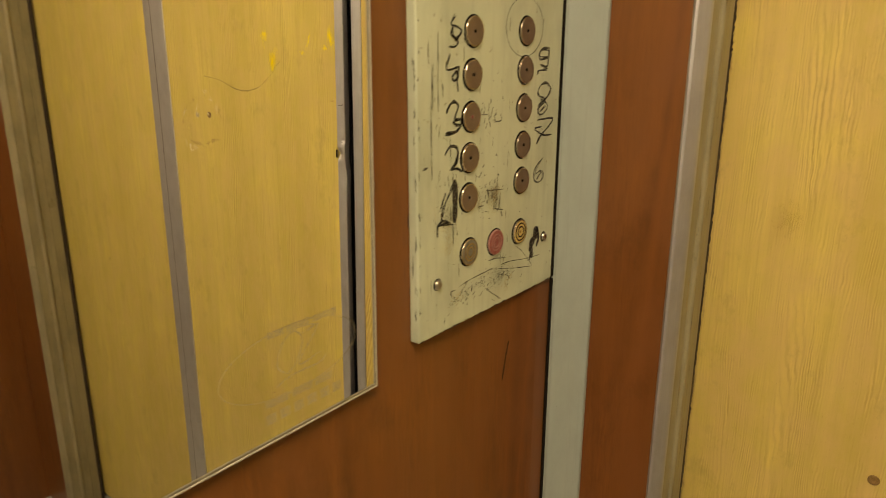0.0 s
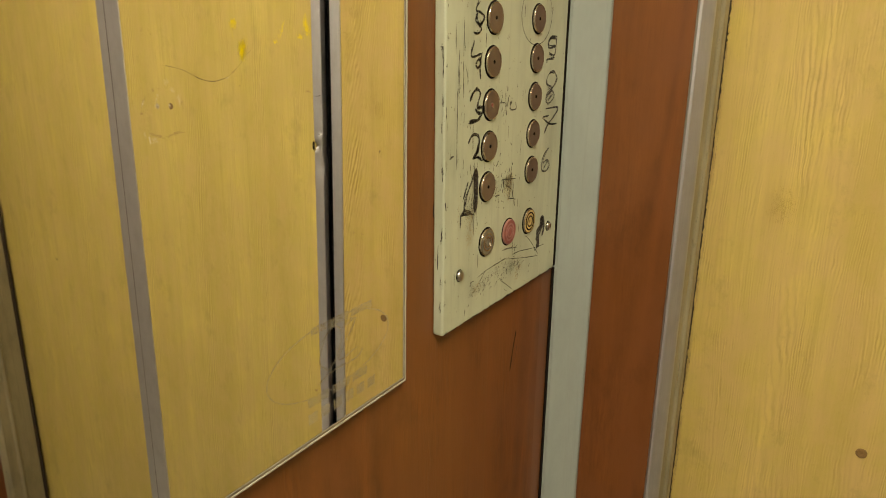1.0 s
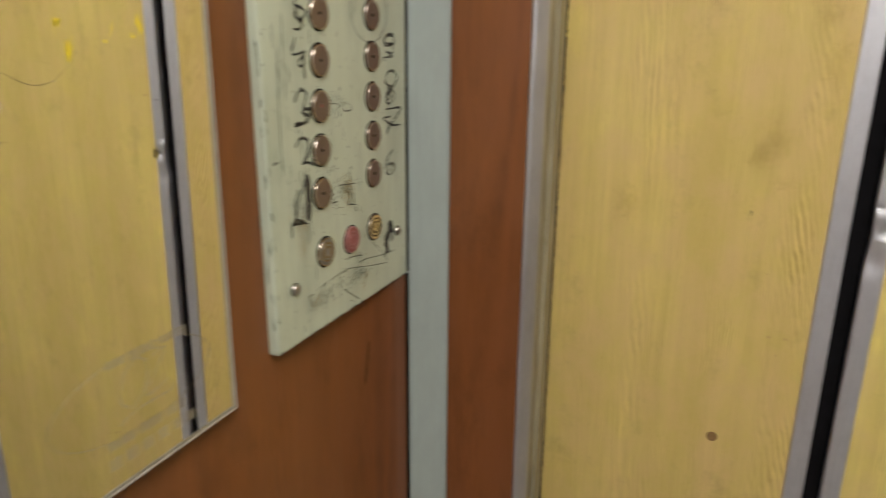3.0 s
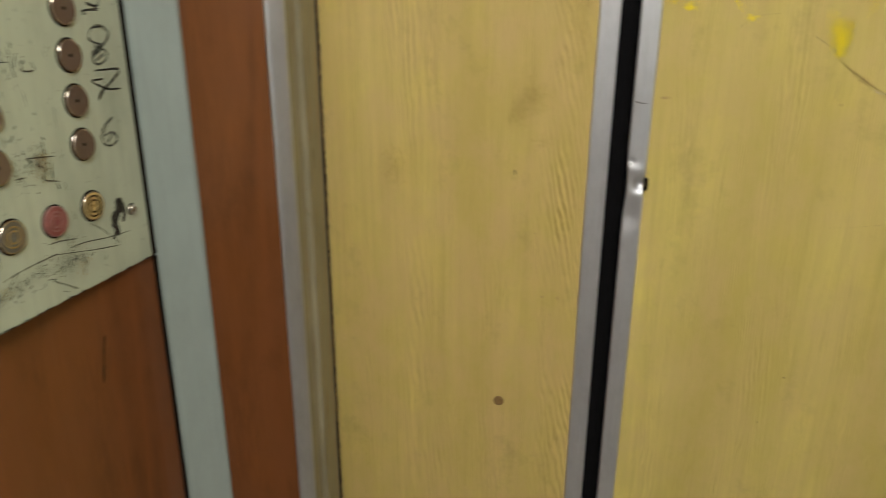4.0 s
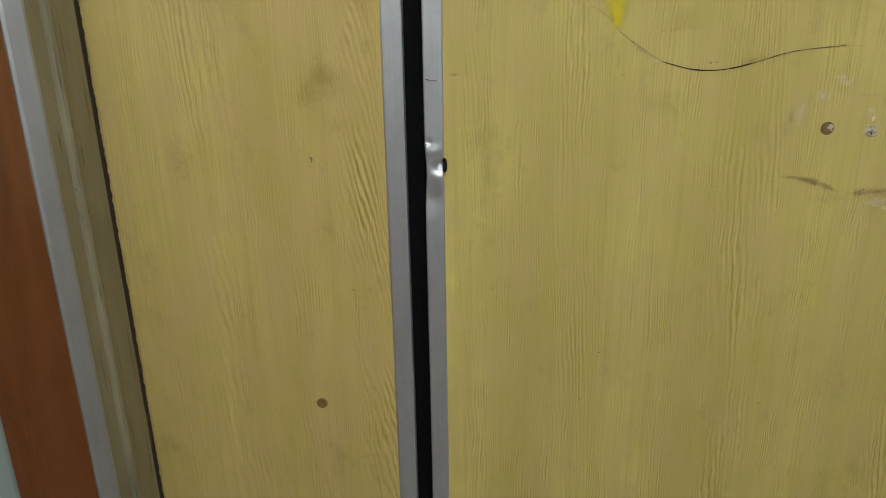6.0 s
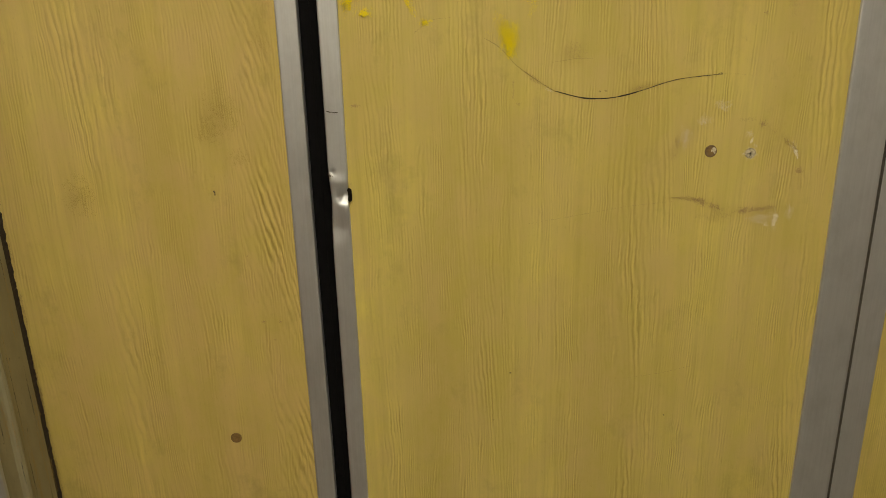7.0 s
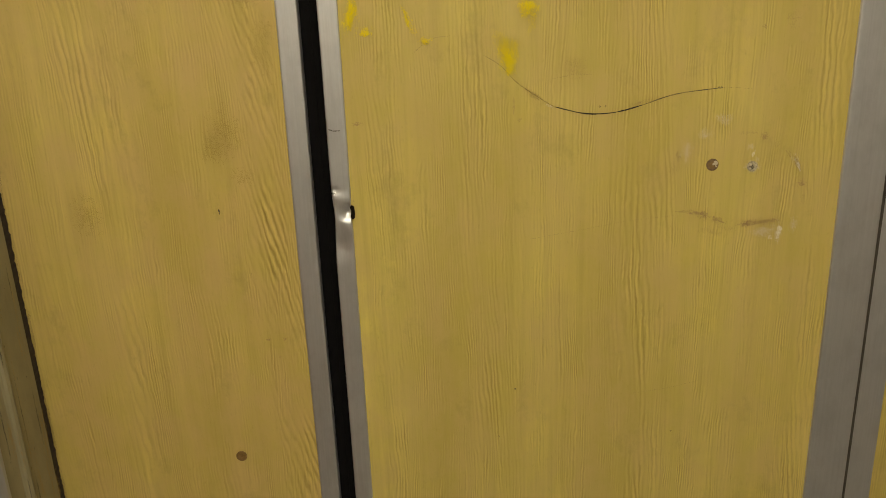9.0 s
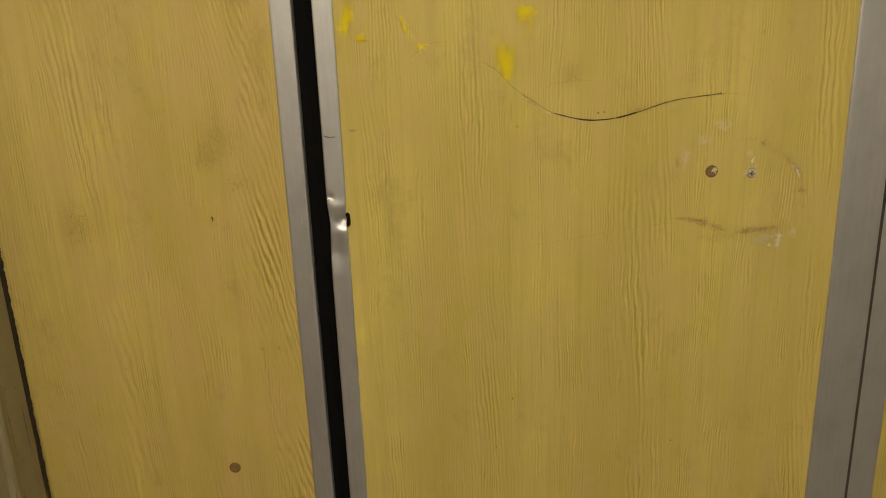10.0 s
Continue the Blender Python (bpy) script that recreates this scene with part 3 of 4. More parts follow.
# ---- sliding doors ----
def trim_strip(x0, x1, face, z0, z1, parent, dent=None, label=""):
    """A folded aluminium edge strip, finely meshed in height where it is dented."""
    bm = bmesh.new()
    lip = 0.0014
    cross = [(x0, face + 0.010), (x0, face + lip)] + [(x0 + lip * (1 - math.cos(a)), face + lip * (1 - math.sin(a))) for a in (0.6, 1.2)]
    inner = 10
    cross += [(x0 + lip + (x1 - x0 - 2 * lip) * k / inner, face) for k in range(inner + 1)]
    cross += [(x1 - lip * (1 - math.cos(a)), face + lip * (1 - math.sin(a))) for a in (1.2, 0.6)] + [(x1, face + lip), (x1, face + 0.010)]
    if dent:
        zs = [z0 + (dent - 0.06 - z0) * k / 12 for k in range(12)] + [dent - 0.06 + 0.0015 * k for k in range(81)]
        zs += [dent + 0.06 + (z1 - dent - 0.06) * k / 12 for k in range(1, 13)]
    else:
        zs = [z0 + (z1 - z0) * k / 24 for k in range(25)]
    rnd = random.Random(int(x0 * 1000))
    wob = [rnd.uniform(0, 6.28) for _ in range(3)]
    rows = []
    for z in zs:
        bow = 0.0003 * math.sin(5.1 * z + wob[0]) + 0.0002 * math.sin(13.7 * z + wob[1])
        row = []
        for x, y in cross:
            dx = dy = 0.0
            if dent:
                u, v = (x - x0) / (x1 - x0), z - dent
                dy += 0.0060 * math.exp(-((u - 0.80) / 0.34) ** 2 - ((v - 0.001) / 0.0060) ** 2)
                dy -= 0.0015 * math.exp(-((u - 0.35) / 0.45) ** 2 - ((v - 0.0135) / 0.0065) ** 2)
                dy -= 0.0007 * math.exp(-((u - 0.65) / 0.40) ** 2 - ((v + 0.0085) / 0.0065) ** 2)
                dy += 0.0016 * math.exp(-((u - 0.18) / 0.16) ** 2 - ((v - 0.0225) / 0.0028) ** 2)
                dy += 0.0022 * math.exp(-((u - 0.3) / 0.5) ** 2 - ((v + 0.030) / 0.012) ** 2)
                dx += 0.0016 * math.exp(-((v + 0.004) / 0.020) ** 2) * (1 - u) - 0.0012 * math.exp(-(v / 0.009) ** 2) * u
            row.append(bm.verts.new((x + bow + dx, y + dy, z)))
        rows.append(row)
    for a, b in zip(rows, rows[1:]):
        for k in range(len(cross) - 1):
            bm.faces.new((a[k], a[k + 1], b[k + 1], b[k]))
    return part("edge_strip", bm, ALU, parent, label, smooth=True)


Z0, Z1 = 0.012, DOOR_TOP + 0.03
dx = lambda x: 1.0211 * x + 0.0019
on_door = lambda y: (lambda u, v: Vector((dx(u), y, v)))

door_1 = thing("door_1", "narrow yellow wood-grain laminate door leaf beside the reveal, shut", "sliding door", kind="structure")
part("panel", box(0.095, 0.3988, 0.0, 0.026, Z0, Z1, 0.0006, 1), TAN, door_1)
trim_strip(0.3980, 0.4170, -0.0022, Z0, Z1, door_1, None, "dull aluminium edge strip")
part("rubber_seal", box(0.4155, 0.42535, 0.012, 0.026, Z0, Z1), RUBBER, door_1, "black rubber closing seal")

door_2 = thing("door_2", "wide yellow wood-grain laminate door leaf, scratched and stained, shut", "sliding door", kind="structure")
part("panel", box(0.4505, 0.9005, 0.0, 0.024, Z0, Z1, 0.0006, 1), YELLOW, door_2)
trim_strip(0.4335, 0.4512, -0.0022, Z0, Z1, door_2, 1.099, "dented aluminium edge strip")
trim_strip(0.8996, 0.9402, -0.0022, Z0, Z1, door_2, None, "dull aluminium edge strip")
part("rubber_seal", box(0.42545, 0.4350, 0.013, 0.024, Z0, Z1), RUBBER, door_2, "black rubber closing seal")

door_3 = thing("door_3", "rear yellow wood-grain laminate telescopic door leaf, partly covered", "sliding door", kind="structure")
part("panel", box(0.9702, 1.475, 0.0045, 0.028, Z0, Z1, 0.0006, 1), YELLOW, door_3)
trim_strip(0.9430, 0.9712, 0.0025, Z0, Z1, door_3, None, "dull aluminium edge strip")
part("rubber_seal", box(0.9401, 0.9438, -0.0006, 0.0130, Z0, Z1, 0.0008, 1), SEAL, door_3, "dirty dark weather seal")


# marks on the narrow leaf
def plug(x, z, r, parent, material, y=0.0, name="screw_plug"):
    bm = lathe([(r, 0.0), (r, 0.0006), (r * 0.86, 0.0010), (r * 0.45, 0.0007), (r * 0.2, 0.0003)], (dx(x), y, z), (0, -1, 0), 22)
    return part(name, bm, material, parent)


plug(0.312, 0.850, 0.0056, door_1, PLUG)
rnd = random.Random(5)
for k in range(26):
    # dirt rubbed into the leaf beside the joint
    stain((0.1328 + rnd.uniform(0.0, 0.0012), -0.0004, 0.62 + 0.72 * (k + rnd.random()) / 26), (rnd.uniform(0.0008, 0.0026), rnd.uniform(0.01, 0.03)), DIRT, door_1, "y", name="dirt_line")
for k in range(60):
    stain((0.1322 + abs(rnd.gauss(0, 0.0012)), -0.0004, 0.62 + 0.74 * (k + rnd.random()) / 60), (rnd.uniform(0.0005, 0.0014), rnd.uniform(0.0012, 0.005)), DIRT, door_1, "y", name="dirt_spot")
for x, z, r in ((0.352, 0.977, 0.0018), (0.367, 0.977, 0.0020), (0.361, 0.958, 0.0011), (0.343, 1.044, 0.0008), (0.338, 0.957, 0.0007)):
    stain((dx(x), -0.0005, z), (r * 1.6, r * 1.3), GLUE, door_1, "y", name="spot")
part("nick", ribbon([(0.3195, 1.1075), (0.3203, 1.1050), (0.3200, 1.1025)], 0.0014, on_door(-0.0003), steps=3), SCRATCH, door_1)
for x, z, a, b, r in ((0.335, 1.179, 0.022, 0.030, 10), (0.377, 1.262, 0.013, 0.016, 0), (0.345, 1.136, 0.014, 0.012, 0), (0.322, 1.160, 0.016, 0.016, 0),
                      (0.365, 1.292, 0.022, 0.018, 0), (0.200, 1.105, 0.020, 0.026, 0), (0.372, 1.240, 0.010, 0.030, 20)):
    stain((dx(x), -0.0003, z), (a, b), BROWNING, door_1, "y", r)

# long bent crack with smears along it on the wide leaf
part("crack", ribbon([(0.562, 1.235), (0.576, 1.226), (0.590, 1.211), (0.611, 1.196), (0.624, 1.188)], 0.0006, on_door(-0.0003), 0.5, seed=3), FINE, door_2, "thin brown end of the crack")
part("crack", ribbon([(0.622, 1.1890), (0.646, 1.1825), (0.664, 1.1812), (0.681, 1.1830), (0.700, 1.1878)], 0.0010, on_door(-0.0003), 0.35, seed=4), CRACK, door_2, "black open crack")
part("crack", ribbon([(0.698, 1.1872), (0.728, 1.1960), (0.767, 1.2000)], 0.0006, on_door(-0.0003), 0.4, seed=5), SCRATCH, door_2, "thin brown part of the crack")
part("crack", ribbon([(0.766, 1.2000), (0.780, 1.1996), (0.795, 1.1980)], 0.0005, on_door(-0.0003), 0.4, seed=6), HAIR, door_2)
for x, z, a, b, m, r in ((0.766, 1.2003, 0.0032, 0.0014, SOOT, 0), (0.662, 1.1875, 0.0016, 0.0012, SOOT, 0), (0.667, 1.1878, 0.0016, 0.0012, SOOT, 0),
                         (0.697, 1.190, 0.012, 0.0025, DIRT, 16), (0.604, 1.200, 0.010, 0.0035, DIRT, -38), (0.618, 1.190, 0.006, 0.0022, CHALK, -20),
                         (0.587, 1.190, 0.0018, 0.012, DIRT, 0), (0.592, 1.178, 0.003, 0.0025, DIRT, 0), (0.450, 1.180, 0.007, 0.0022, GLUE, 0),
                         (0.4505, 1.270, 0.010, 0.022, PAINT_SPOT, 0), (0.463, 1.258, 0.0075, 0.0075, PAINT_SPOT, 0),
                         (0.499, 1.266, 0.0045, 0.016, PAINT_SPOT, 25), (0.513, 1.2485, 0.008, 0.0052, PAINT_SPOT, 0),
                         (0.583, 1.232, 0.0130, 0.0200, PAINT_SPOT, 8), (0.5835, 1.230, 0.0100, 0.0150, PAINT_SPOT, 8), 
                         (0.578, 1.243, 0.017, 0.017, PAINT_HAZE, 0), (0.603, 1.262, 0.005, 0.016, PAINT_HAZE, -12), (0.600, 1.272, 0.012, 0.012, PAINT_SPOT, 0),
                         (0.640, 1.222, 0.012, 0.012, FAINT, 0), (0.824, 1.256, 0.008, 0.012, FAINT, 0), (0.800, 1.250, 0.003, 0.003, DIRT, 0)):
    stain((dx(x), -0.0003, z), (a, b), m, door_2, "y", r)
part("scratch", ribbon([(0.425, 1.1765), (0.430, 1.1750), (0.435, 1.1752)], 0.0010, on_door(-0.0031), 0.4, 3), SCRATCH, door_2)

# ghost of a removed round plate: two screws in a ring of old glue
def broken_patch(cx, cz, r, y, seed, count=11, squash=1.0):
    """A small flake with an uneven outline, lying on the leaf."""
    rnd = random.Random(seed)
    bm = bmesh.new()
    rim = [bm.verts.new((cx + r * k * math.cos(a), y, cz + r * k * squash * math.sin(a))) for a, k in ((6.2832 * n / count, rnd.uniform(0.6, 1.15)) for n in range(count))]
    hub = bm.verts.new((cx, y - 0.0003, cz))
    for n in range(count):
        bm.faces.new((rim[n], rim[(n + 1) % count], hub))
    return bm


for x, z, r, m, core, spots in ((0.7815, 1.1318, 0.0056, RUSTY, PLUG, ((0.0024, 0.0016, 0.0021), (0.0006, 0.0008, 0.0012), (0.0031, -0.0014, 0.0011))),
                                (0.8180, 1.1290, 0.0048, ZINC, HOLE, ((-0.0024, 0.0018, 0.0016), (0.0026, 0.0012, 0.0015), (0.0018, -0.0026, 0.0013), (-0.0020, -0.0020, 0.0012)))):
    screw = part("screw", lathe([(r, 0.0), (r, 0.0003), (r * 0.86, 0.0005), (r * 0.55, 0.0003), (r * 0.40, 0.0002)], (x, 0.0, z), (0, -1, 0), 24), m, door_2, "rusty screw head")
    part("screw_slot", broken_patch(x - 0.0008, z - 0.0006, r * 0.52, -0.0007, 5), core, screw, "dark worn screw slot")
    for k, (u, v, size) in enumerate(spots):
        part("flake", broken_patch(x + u, z + v, size, -0.0010, 20 + k, 8), BARE, screw, "pale broken rim")
stain((0.818, -0.0004, 1.1300), (0.0105, 0.0105), CHALK, door_2, "y")
for x, z, a, b, m, turn in ((0.770, 1.0875, 0.011, 0.0024, GLUE, -8), (0.7765, 1.0845, 0.007, 0.0040, GLUE, -20), (0.789, 1.0800, 0.010, 0.0030, GLUE, -18),
                            (0.818, 1.0752, 0.012, 0.0034, GLUE, 4), (0.835, 1.0768, 0.014, 0.0022, GLUE, 8), (0.758, 1.0890, 0.012, 0.0014, DIRT, 0),
                            (0.826, 1.1555, 0.0046, 0.0038, GLUE, -20), (0.812, 1.1595, 0.010, 0.0024, FAINT, 0), (0.838, 1.1490, 0.0040, 0.0032, FAINT, -30),
                            (0.850, 1.1390, 0.0060, 0.0020, DIRT, -55), (0.859, 1.1300, 0.0100, 0.0026, DIRT, -62), (0.8645, 1.1120, 0.0048, 0.0042, GLUE, 90),
                            (0.867, 1.0980, 0.0075, 0.0020, FAINT, 85), (0.747, 1.1290, 0.0060, 0.0060, FAINT, 0), (0.750, 1.1400, 0.0040, 0.0060, DIRT, 0),
                            (0.857, 1.1340, 0.0040, 0.0090, CHALK, 25), (0.757, 1.1450, 0.0070, 0.0100, CHALK, 0), (0.774, 1.1600, 0.0080, 0.0060, CHALK, 0),
                            (0.789, 1.1725, 0.0100, 0.0060, CHALK, 0), (0.815, 1.1475, 0.0050, 0.0040, CHALK, 0), (0.8465, 1.0660, 0.0042, 0.0100, CHALK, 3),
                            (0.832, 1.0680, 0.0150, 0.0060, CHALK, 0), (0.860, 1.0730, 0.0050, 0.0080, CHALK, 0), (0.790, 1.0700, 0.0200, 0.0060, FAINT, 0)):
    stain((x, -0.0003, z), (a * 1.15, b * 1.4), m, door_2, "y", turn)
CHALK_TICK = ink("whitish_scrape", (0.80, 0.75, 0.62), 0.62, 0.6, 260)
for pts, wide in (([(0.8290, 1.0720), (0.8275, 1.0655), (0.8270, 1.0600)], 0.0042), ([(0.8190, 1.0630), (0.8220, 1.0600)], 0.0030), ([(0.8380, 1.1330), (0.8420, 1.1230)], 0.0022), ([(0.7980, 1.1380), (0.8000, 1.1440)], 0.0022)):
    part("scrape", ribbon(pts, wide, on_door(-0.0012), 0.5, 3, 8), CHALK_TICK, door_2, "whitish scrape")
part("scratch", ribbon([(0.600, 1.068), (0.640, 1.074), (0.690, 1.082), (0.735, 1.086)], 0.0005, on_door(-0.0003), 0.5, seed=9), HAIR, door_2)
part("scratch", ribbon([(0.500, 1.238), (0.517, 1.250), (0.535, 1.2525)], 0.0006, on_door(-0.0003), 0.5, seed=19), HAIR, door_2)
part("scratch", ribbon([(0.620, 1.213), (0.640, 1.216), (0.656, 1.2155)], 0.0006, on_door(-0.0003), 0.5, seed=20), HAIR, door_2)
part("scratch", ribbon([(0.700, 0.905), (0.735, 0.910), (0.765, 0.917)], 0.0005, on_door(-0.0003), 0.5, seed=10), HAIR, door_2)
for x, z in ((0.586, 0.915), (0.5695, 0.862), (0.74, 0.862)):
    stain((dx(x), -0.0005, z), (0.0014, 0.0014), SOOT, door_2, "y", name="spot")
# torn edge beside the dent: the gap's dark inside is a flat black ribbon
part("tear", ribbon([(0.4402, 1.1070), (0.4412, 1.1010), (0.4406, 1.0940)], 0.0036, on_door(-0.0026), 0.15, 4), HOLE, door_2, "black ribbon painted for the dark torn gap beside the dent")
# dark spot paints the shade in a notch of the strip
stain((0.4362, -0.0066, 1.1200), (0.0030, 0.0024), SOOT, door_2, "y", name="spot")
stain((0.4530, -0.0008, 1.1105), (0.002, 0.0016), DIRT, door_2, "y")
# marks on the rear leaf
stain((1.225, 0.0040, 0.760), (0.004, 0.005), SOOT, door_3, "y", name="spot")

# ---- mirror on the side wall: leans a little off the wall ----
mirror = thing("mirror", "frameless wall mirror with etched oval emblem on the brown wall", "mirror")
MIRROR_POSE = Matrix.Translation((0.0072, -0.3945, 1.0165)) @ pose(0, 0, 0, 0, 0.72, 0) @ pose(0, 0, 0, 0, 0, 0.46)
mirror.matrix_basis = MIRROR_POSE
MW, MH, BEV = 0.52, 0.80, 0.0042
bm = bmesh.new()
fv = [bm.verts.new((0.0, y, z)) for y, z in ((-MW + BEV, BEV), (-BEV, BEV), (-BEV, MH - BEV), (-MW + BEV, MH - BEV))]
bm.faces.new(fv)
part("silvered_face", bm, MIRROR, mirror)
bm = bmesh.new()
slope = [[bm.verts.new((x, y, z)) for y, z in ((-MW + e, e), (-e, e), (-e, MH - e), (-MW + e, MH - e))] for x, e in ((-0.0001, BEV), (-0.0007, 0.0012))]
for k in range(4):
    bm.faces.new((slope[0][k], slope[0][(k + 1) % 4], slope[1][(k + 1) % 4], slope[1][k]))
bm2 = bmesh.new()
line = [[bm2.verts.new((x, y, z)) for y, z in ((-MW + e, e), (-e, e), (-e, MH - e), (-MW + e, MH - e))] for x, e in ((0.0002, BEV + 0.0005), (0.0002, BEV - 0.0003))]
for k in range(4):
    bm2.faces.new((line[0][k], line[0][(k + 1) % 4], line[1][(k + 1) % 4], line[1][k]))
# reflection line of the glass edge, painted pale
part("edge_shine", bm2, GLASS_EDGE, mirror, "pale line painted as a reflection inside the bevel")
part("bevel", bm, GLASS_BEVEL, mirror, "greyish bevel along the edge")
bm = bmesh.new()
rims = []
for x, e in ((-0.0006, 0.0016), (-0.0001, 0.0014), (-0.0001, 0.0004), (-0.0006, 0.0), (-0.0050, 0.0)):
    rims.append([bm.verts.new((x, y, z)) for y, z in ((-MW + e, e), (-e, e), (-e, MH - e), (-MW + e, MH - e))])
for a, b in zip(rims, rims[1:]):
    for k in range(4):
        bm.faces.new((a[k], a[(k + 1) % 4], b[(k + 1) % 4], b[k]))
bm.faces.new(rims[-1])
part("ground_edge", bm, GLASS_EDGE, mirror, "ground glass edge, painted pale for its reflections")
part("backing_board", prism([(-0.0052, -0.02), (-0.0052, -MW + 0.02), (-0.0105, -MW + 0.02), (-0.0066, -0.02)], 0.03, MH - 0.03), BROWN, mirror)
on_glass = lambda u, v: Vector((0.0002, u, v))
EC, EA, EB, ET = (-0.0823, 0.0560), 0.0593, 0.0246, 0.0
oval = [(EC[0] + EA * math.cos(a) * math.cos(ET) - EB * math.sin(a) * math.sin(ET), EC[1] + EA * math.cos(a) * math.sin(ET) + EB * math.sin(a) * math.cos(ET))
        for a in np.linspace(0, 2 * math.pi, 40)]
part("etched_oval", ribbon(oval, 0.0010, on_glass, 0.3, 1, 11, False), ETCH, mirror, "frosted etched oval line")


def etched_bar(u, v, w, h):
    part("etched_bar", ribbon([(u, v), (u + w, v)], h, on_glass, 0.05, 1, 12, False), ETCH, mirror)


# frosted bars where an address, a telephone number and a maker's emblem are etched
for u, v, w, h in ((-0.103, 0.0785, 0.014, 0.0050), (-0.087, 0.0785, 0.020, 0.0055), (-0.064, 0.0785, 0.022, 0.0050),
                   (-0.108, 0.0305, 0.020, 0.0062), (-0.085, 0.0305, 0.018, 0.0062), (-0.064, 0.0305, 0.016, 0.0062)):
    etched_bar(u, v, w, h)
for k in range(6):
    etched_bar(-0.108 + 0.0120 * k, 0.0190, 0.0085, 0.0075)
for k, (pts, wide) in enumerate((([(-0.088, 0.046), (-0.096, 0.055), (-0.090, 0.070), (-0.080, 0.075), (-0.074, 0.066), (-0.080, 0.052), (-0.088, 0.046)], 0.0014),
                                ([(-0.094, 0.068), (-0.078, 0.077), (-0.058, 0.073)], 0.0013), ([(-0.074, 0.071), (-0.060, 0.072), (-0.078, 0.050), (-0.058, 0.052)], 0.0014),
                                ([(-0.098, 0.040), (-0.084, 0.044), (-0.060, 0.044), (-0.052, 0.048)], 0.0016))):
    part("etched_curl", ribbon(pts, wide, on_glass, 0.2, 5, 13 + k), ETCH, mirror, "frosted etched curl")


def glass_smear(u, v, a, b, m, turn=0.0):
    ob = stain((0, 0, 0), (a, b), m, mirror, "x", name="smudge")
    ob.matrix_local = Matrix.Translation((0.0005, u, v)) @ Euler((radians(90), 0, radians(90))).to_matrix().to_4x4() @ pose(0, 0, 0, 0, 0, turn) @ Matrix.Diagonal((a, b, 1, 1))


for u, v in ((-0.106, 0.040), (-0.100, 0.037)):
    glass_smear(u, v, 0.0011, 0.0011, GLUE)

# ---- control panel ----
PX = 0.0100
panel_thing = thing("control_panel", "pale green painted lift control panel with scribbled floor numbers", "control panel")
py = lambda y: 1.081 * y + 0.0253
PY0, PY1, PZ0, PZ1 = -0.3475, -0.1290, 1.0360, 1.62
part("plate", box(0.0, PX, PY0, PY1, PZ0, PZ1, 0.0026, 4), COP_PAINT, panel_thing)
on_plate = lambda u, v: Vector((PX + 0.0002, py(u), v))
# solid black filler stands in for the shade in the gap
part("shadow_joint", box(0.0003, 0.0088, PY1 - 0.004, -0.1216, PZ0 + 0.001, PZ1), HOLE, panel_thing, "black filler painted as the shade in the gap beside the post")
rnd = random.Random(21)
for k in range(20):
    # chipped paint along the near edge and the bottom edge
    if k < 8:
        stain((PX + 0.0003, PY0 + 0.0018, PZ0 + rnd.uniform(0.0, 0.29)), (rnd.uniform(0.0006, 0.0014), rnd.uniform(0.0008, 0.005)), SOOT, panel_thing, "x", name="paint_chip")
    else:
        stain((PX + 0.0003, rnd.uniform(PY0, PY1), PZ0 + 0.0015), (rnd.uniform(0.001, 0.005), rnd.uniform(0.0006, 0.0014)), SOOT, panel_thing, "x", name="paint_chip")
for k in range(12):
    ob = stain((0.0088 + rnd.uniform(-0.0016, 0.0006), PY0 - 0.0003, PZ0 + rnd.uniform(0.0, 0.28)), (rnd.uniform(0.0006, 0.0014), rnd.uniform(0.002, 0.007)), SOOT, panel_thing, "y", name="paint_chip")


def button(y, z, r, cap, rim, inner, name="button", label=""):
    """A round push button: raised rim, flat cap and a centre dimple."""
    b = part(name, lathe([(r, 0.0), (r, 0.0017), (r * 0.975, 0.0021), (r * 0.93, 0.0021), (r * 0.92, 0.0016)], (PX, y, z), (1, 0, 0), 36), rim, panel_thing, label)
    part("cap", lathe([(r * 0.93, 0.0010), (r * 0.93, 0.0019), (r * 0.90, 0.0021), (r * 0.20, 0.0022), (r * 0.13, 0.0017)], (PX, y, z), (1, 0, 0), 36), cap, b)
    part("dimple", lathe([(r * 0.13, 0.0016), (r * 0.11, 0.0021), (r * 0.04, 0.0021)], (PX, y, z), (1, 0, 0), 14), inner, b)
    # near-black ring paints the shadow round the button
    part("shadow_gap", lathe([(r * 1.10, 0.0001), (r * 1.08, 0.0004), (r * 0.9, 0.0004)], (PX, y, z), (1, 0, 0), 36), HOLE, b, "dark ring painted for the shadow gap")
    return b


# the third left button's lit centre is painted red and does not glow
for k in range(5):
    button(-0.2808 + 0.0013 * k, 1.1500 + 0.0340 * k, 0.0121, BRONZE, RIM, HOLE if k != 2 else RED, label="worn brownish metal floor button")
    button(-0.1965 + 0.0004 * k, 1.1520 + 0.0338 * k, 0.0121, BRONZE, RIM, HOLE, label="worn brownish metal floor button")
grey_button = button(-0.2792, 1.1010, 0.0120, DULL, RIM, DULL, label="grey metal button with rings")
red_button = button(-0.2382, 1.1008, 0.0118, RED, RED_RIM, RED, label="faded red stop button")
brass_button = button(-0.1970, 1.1022, 0.0118, BRASS, RIM, GOLD, label="brass bell button with dark rings")
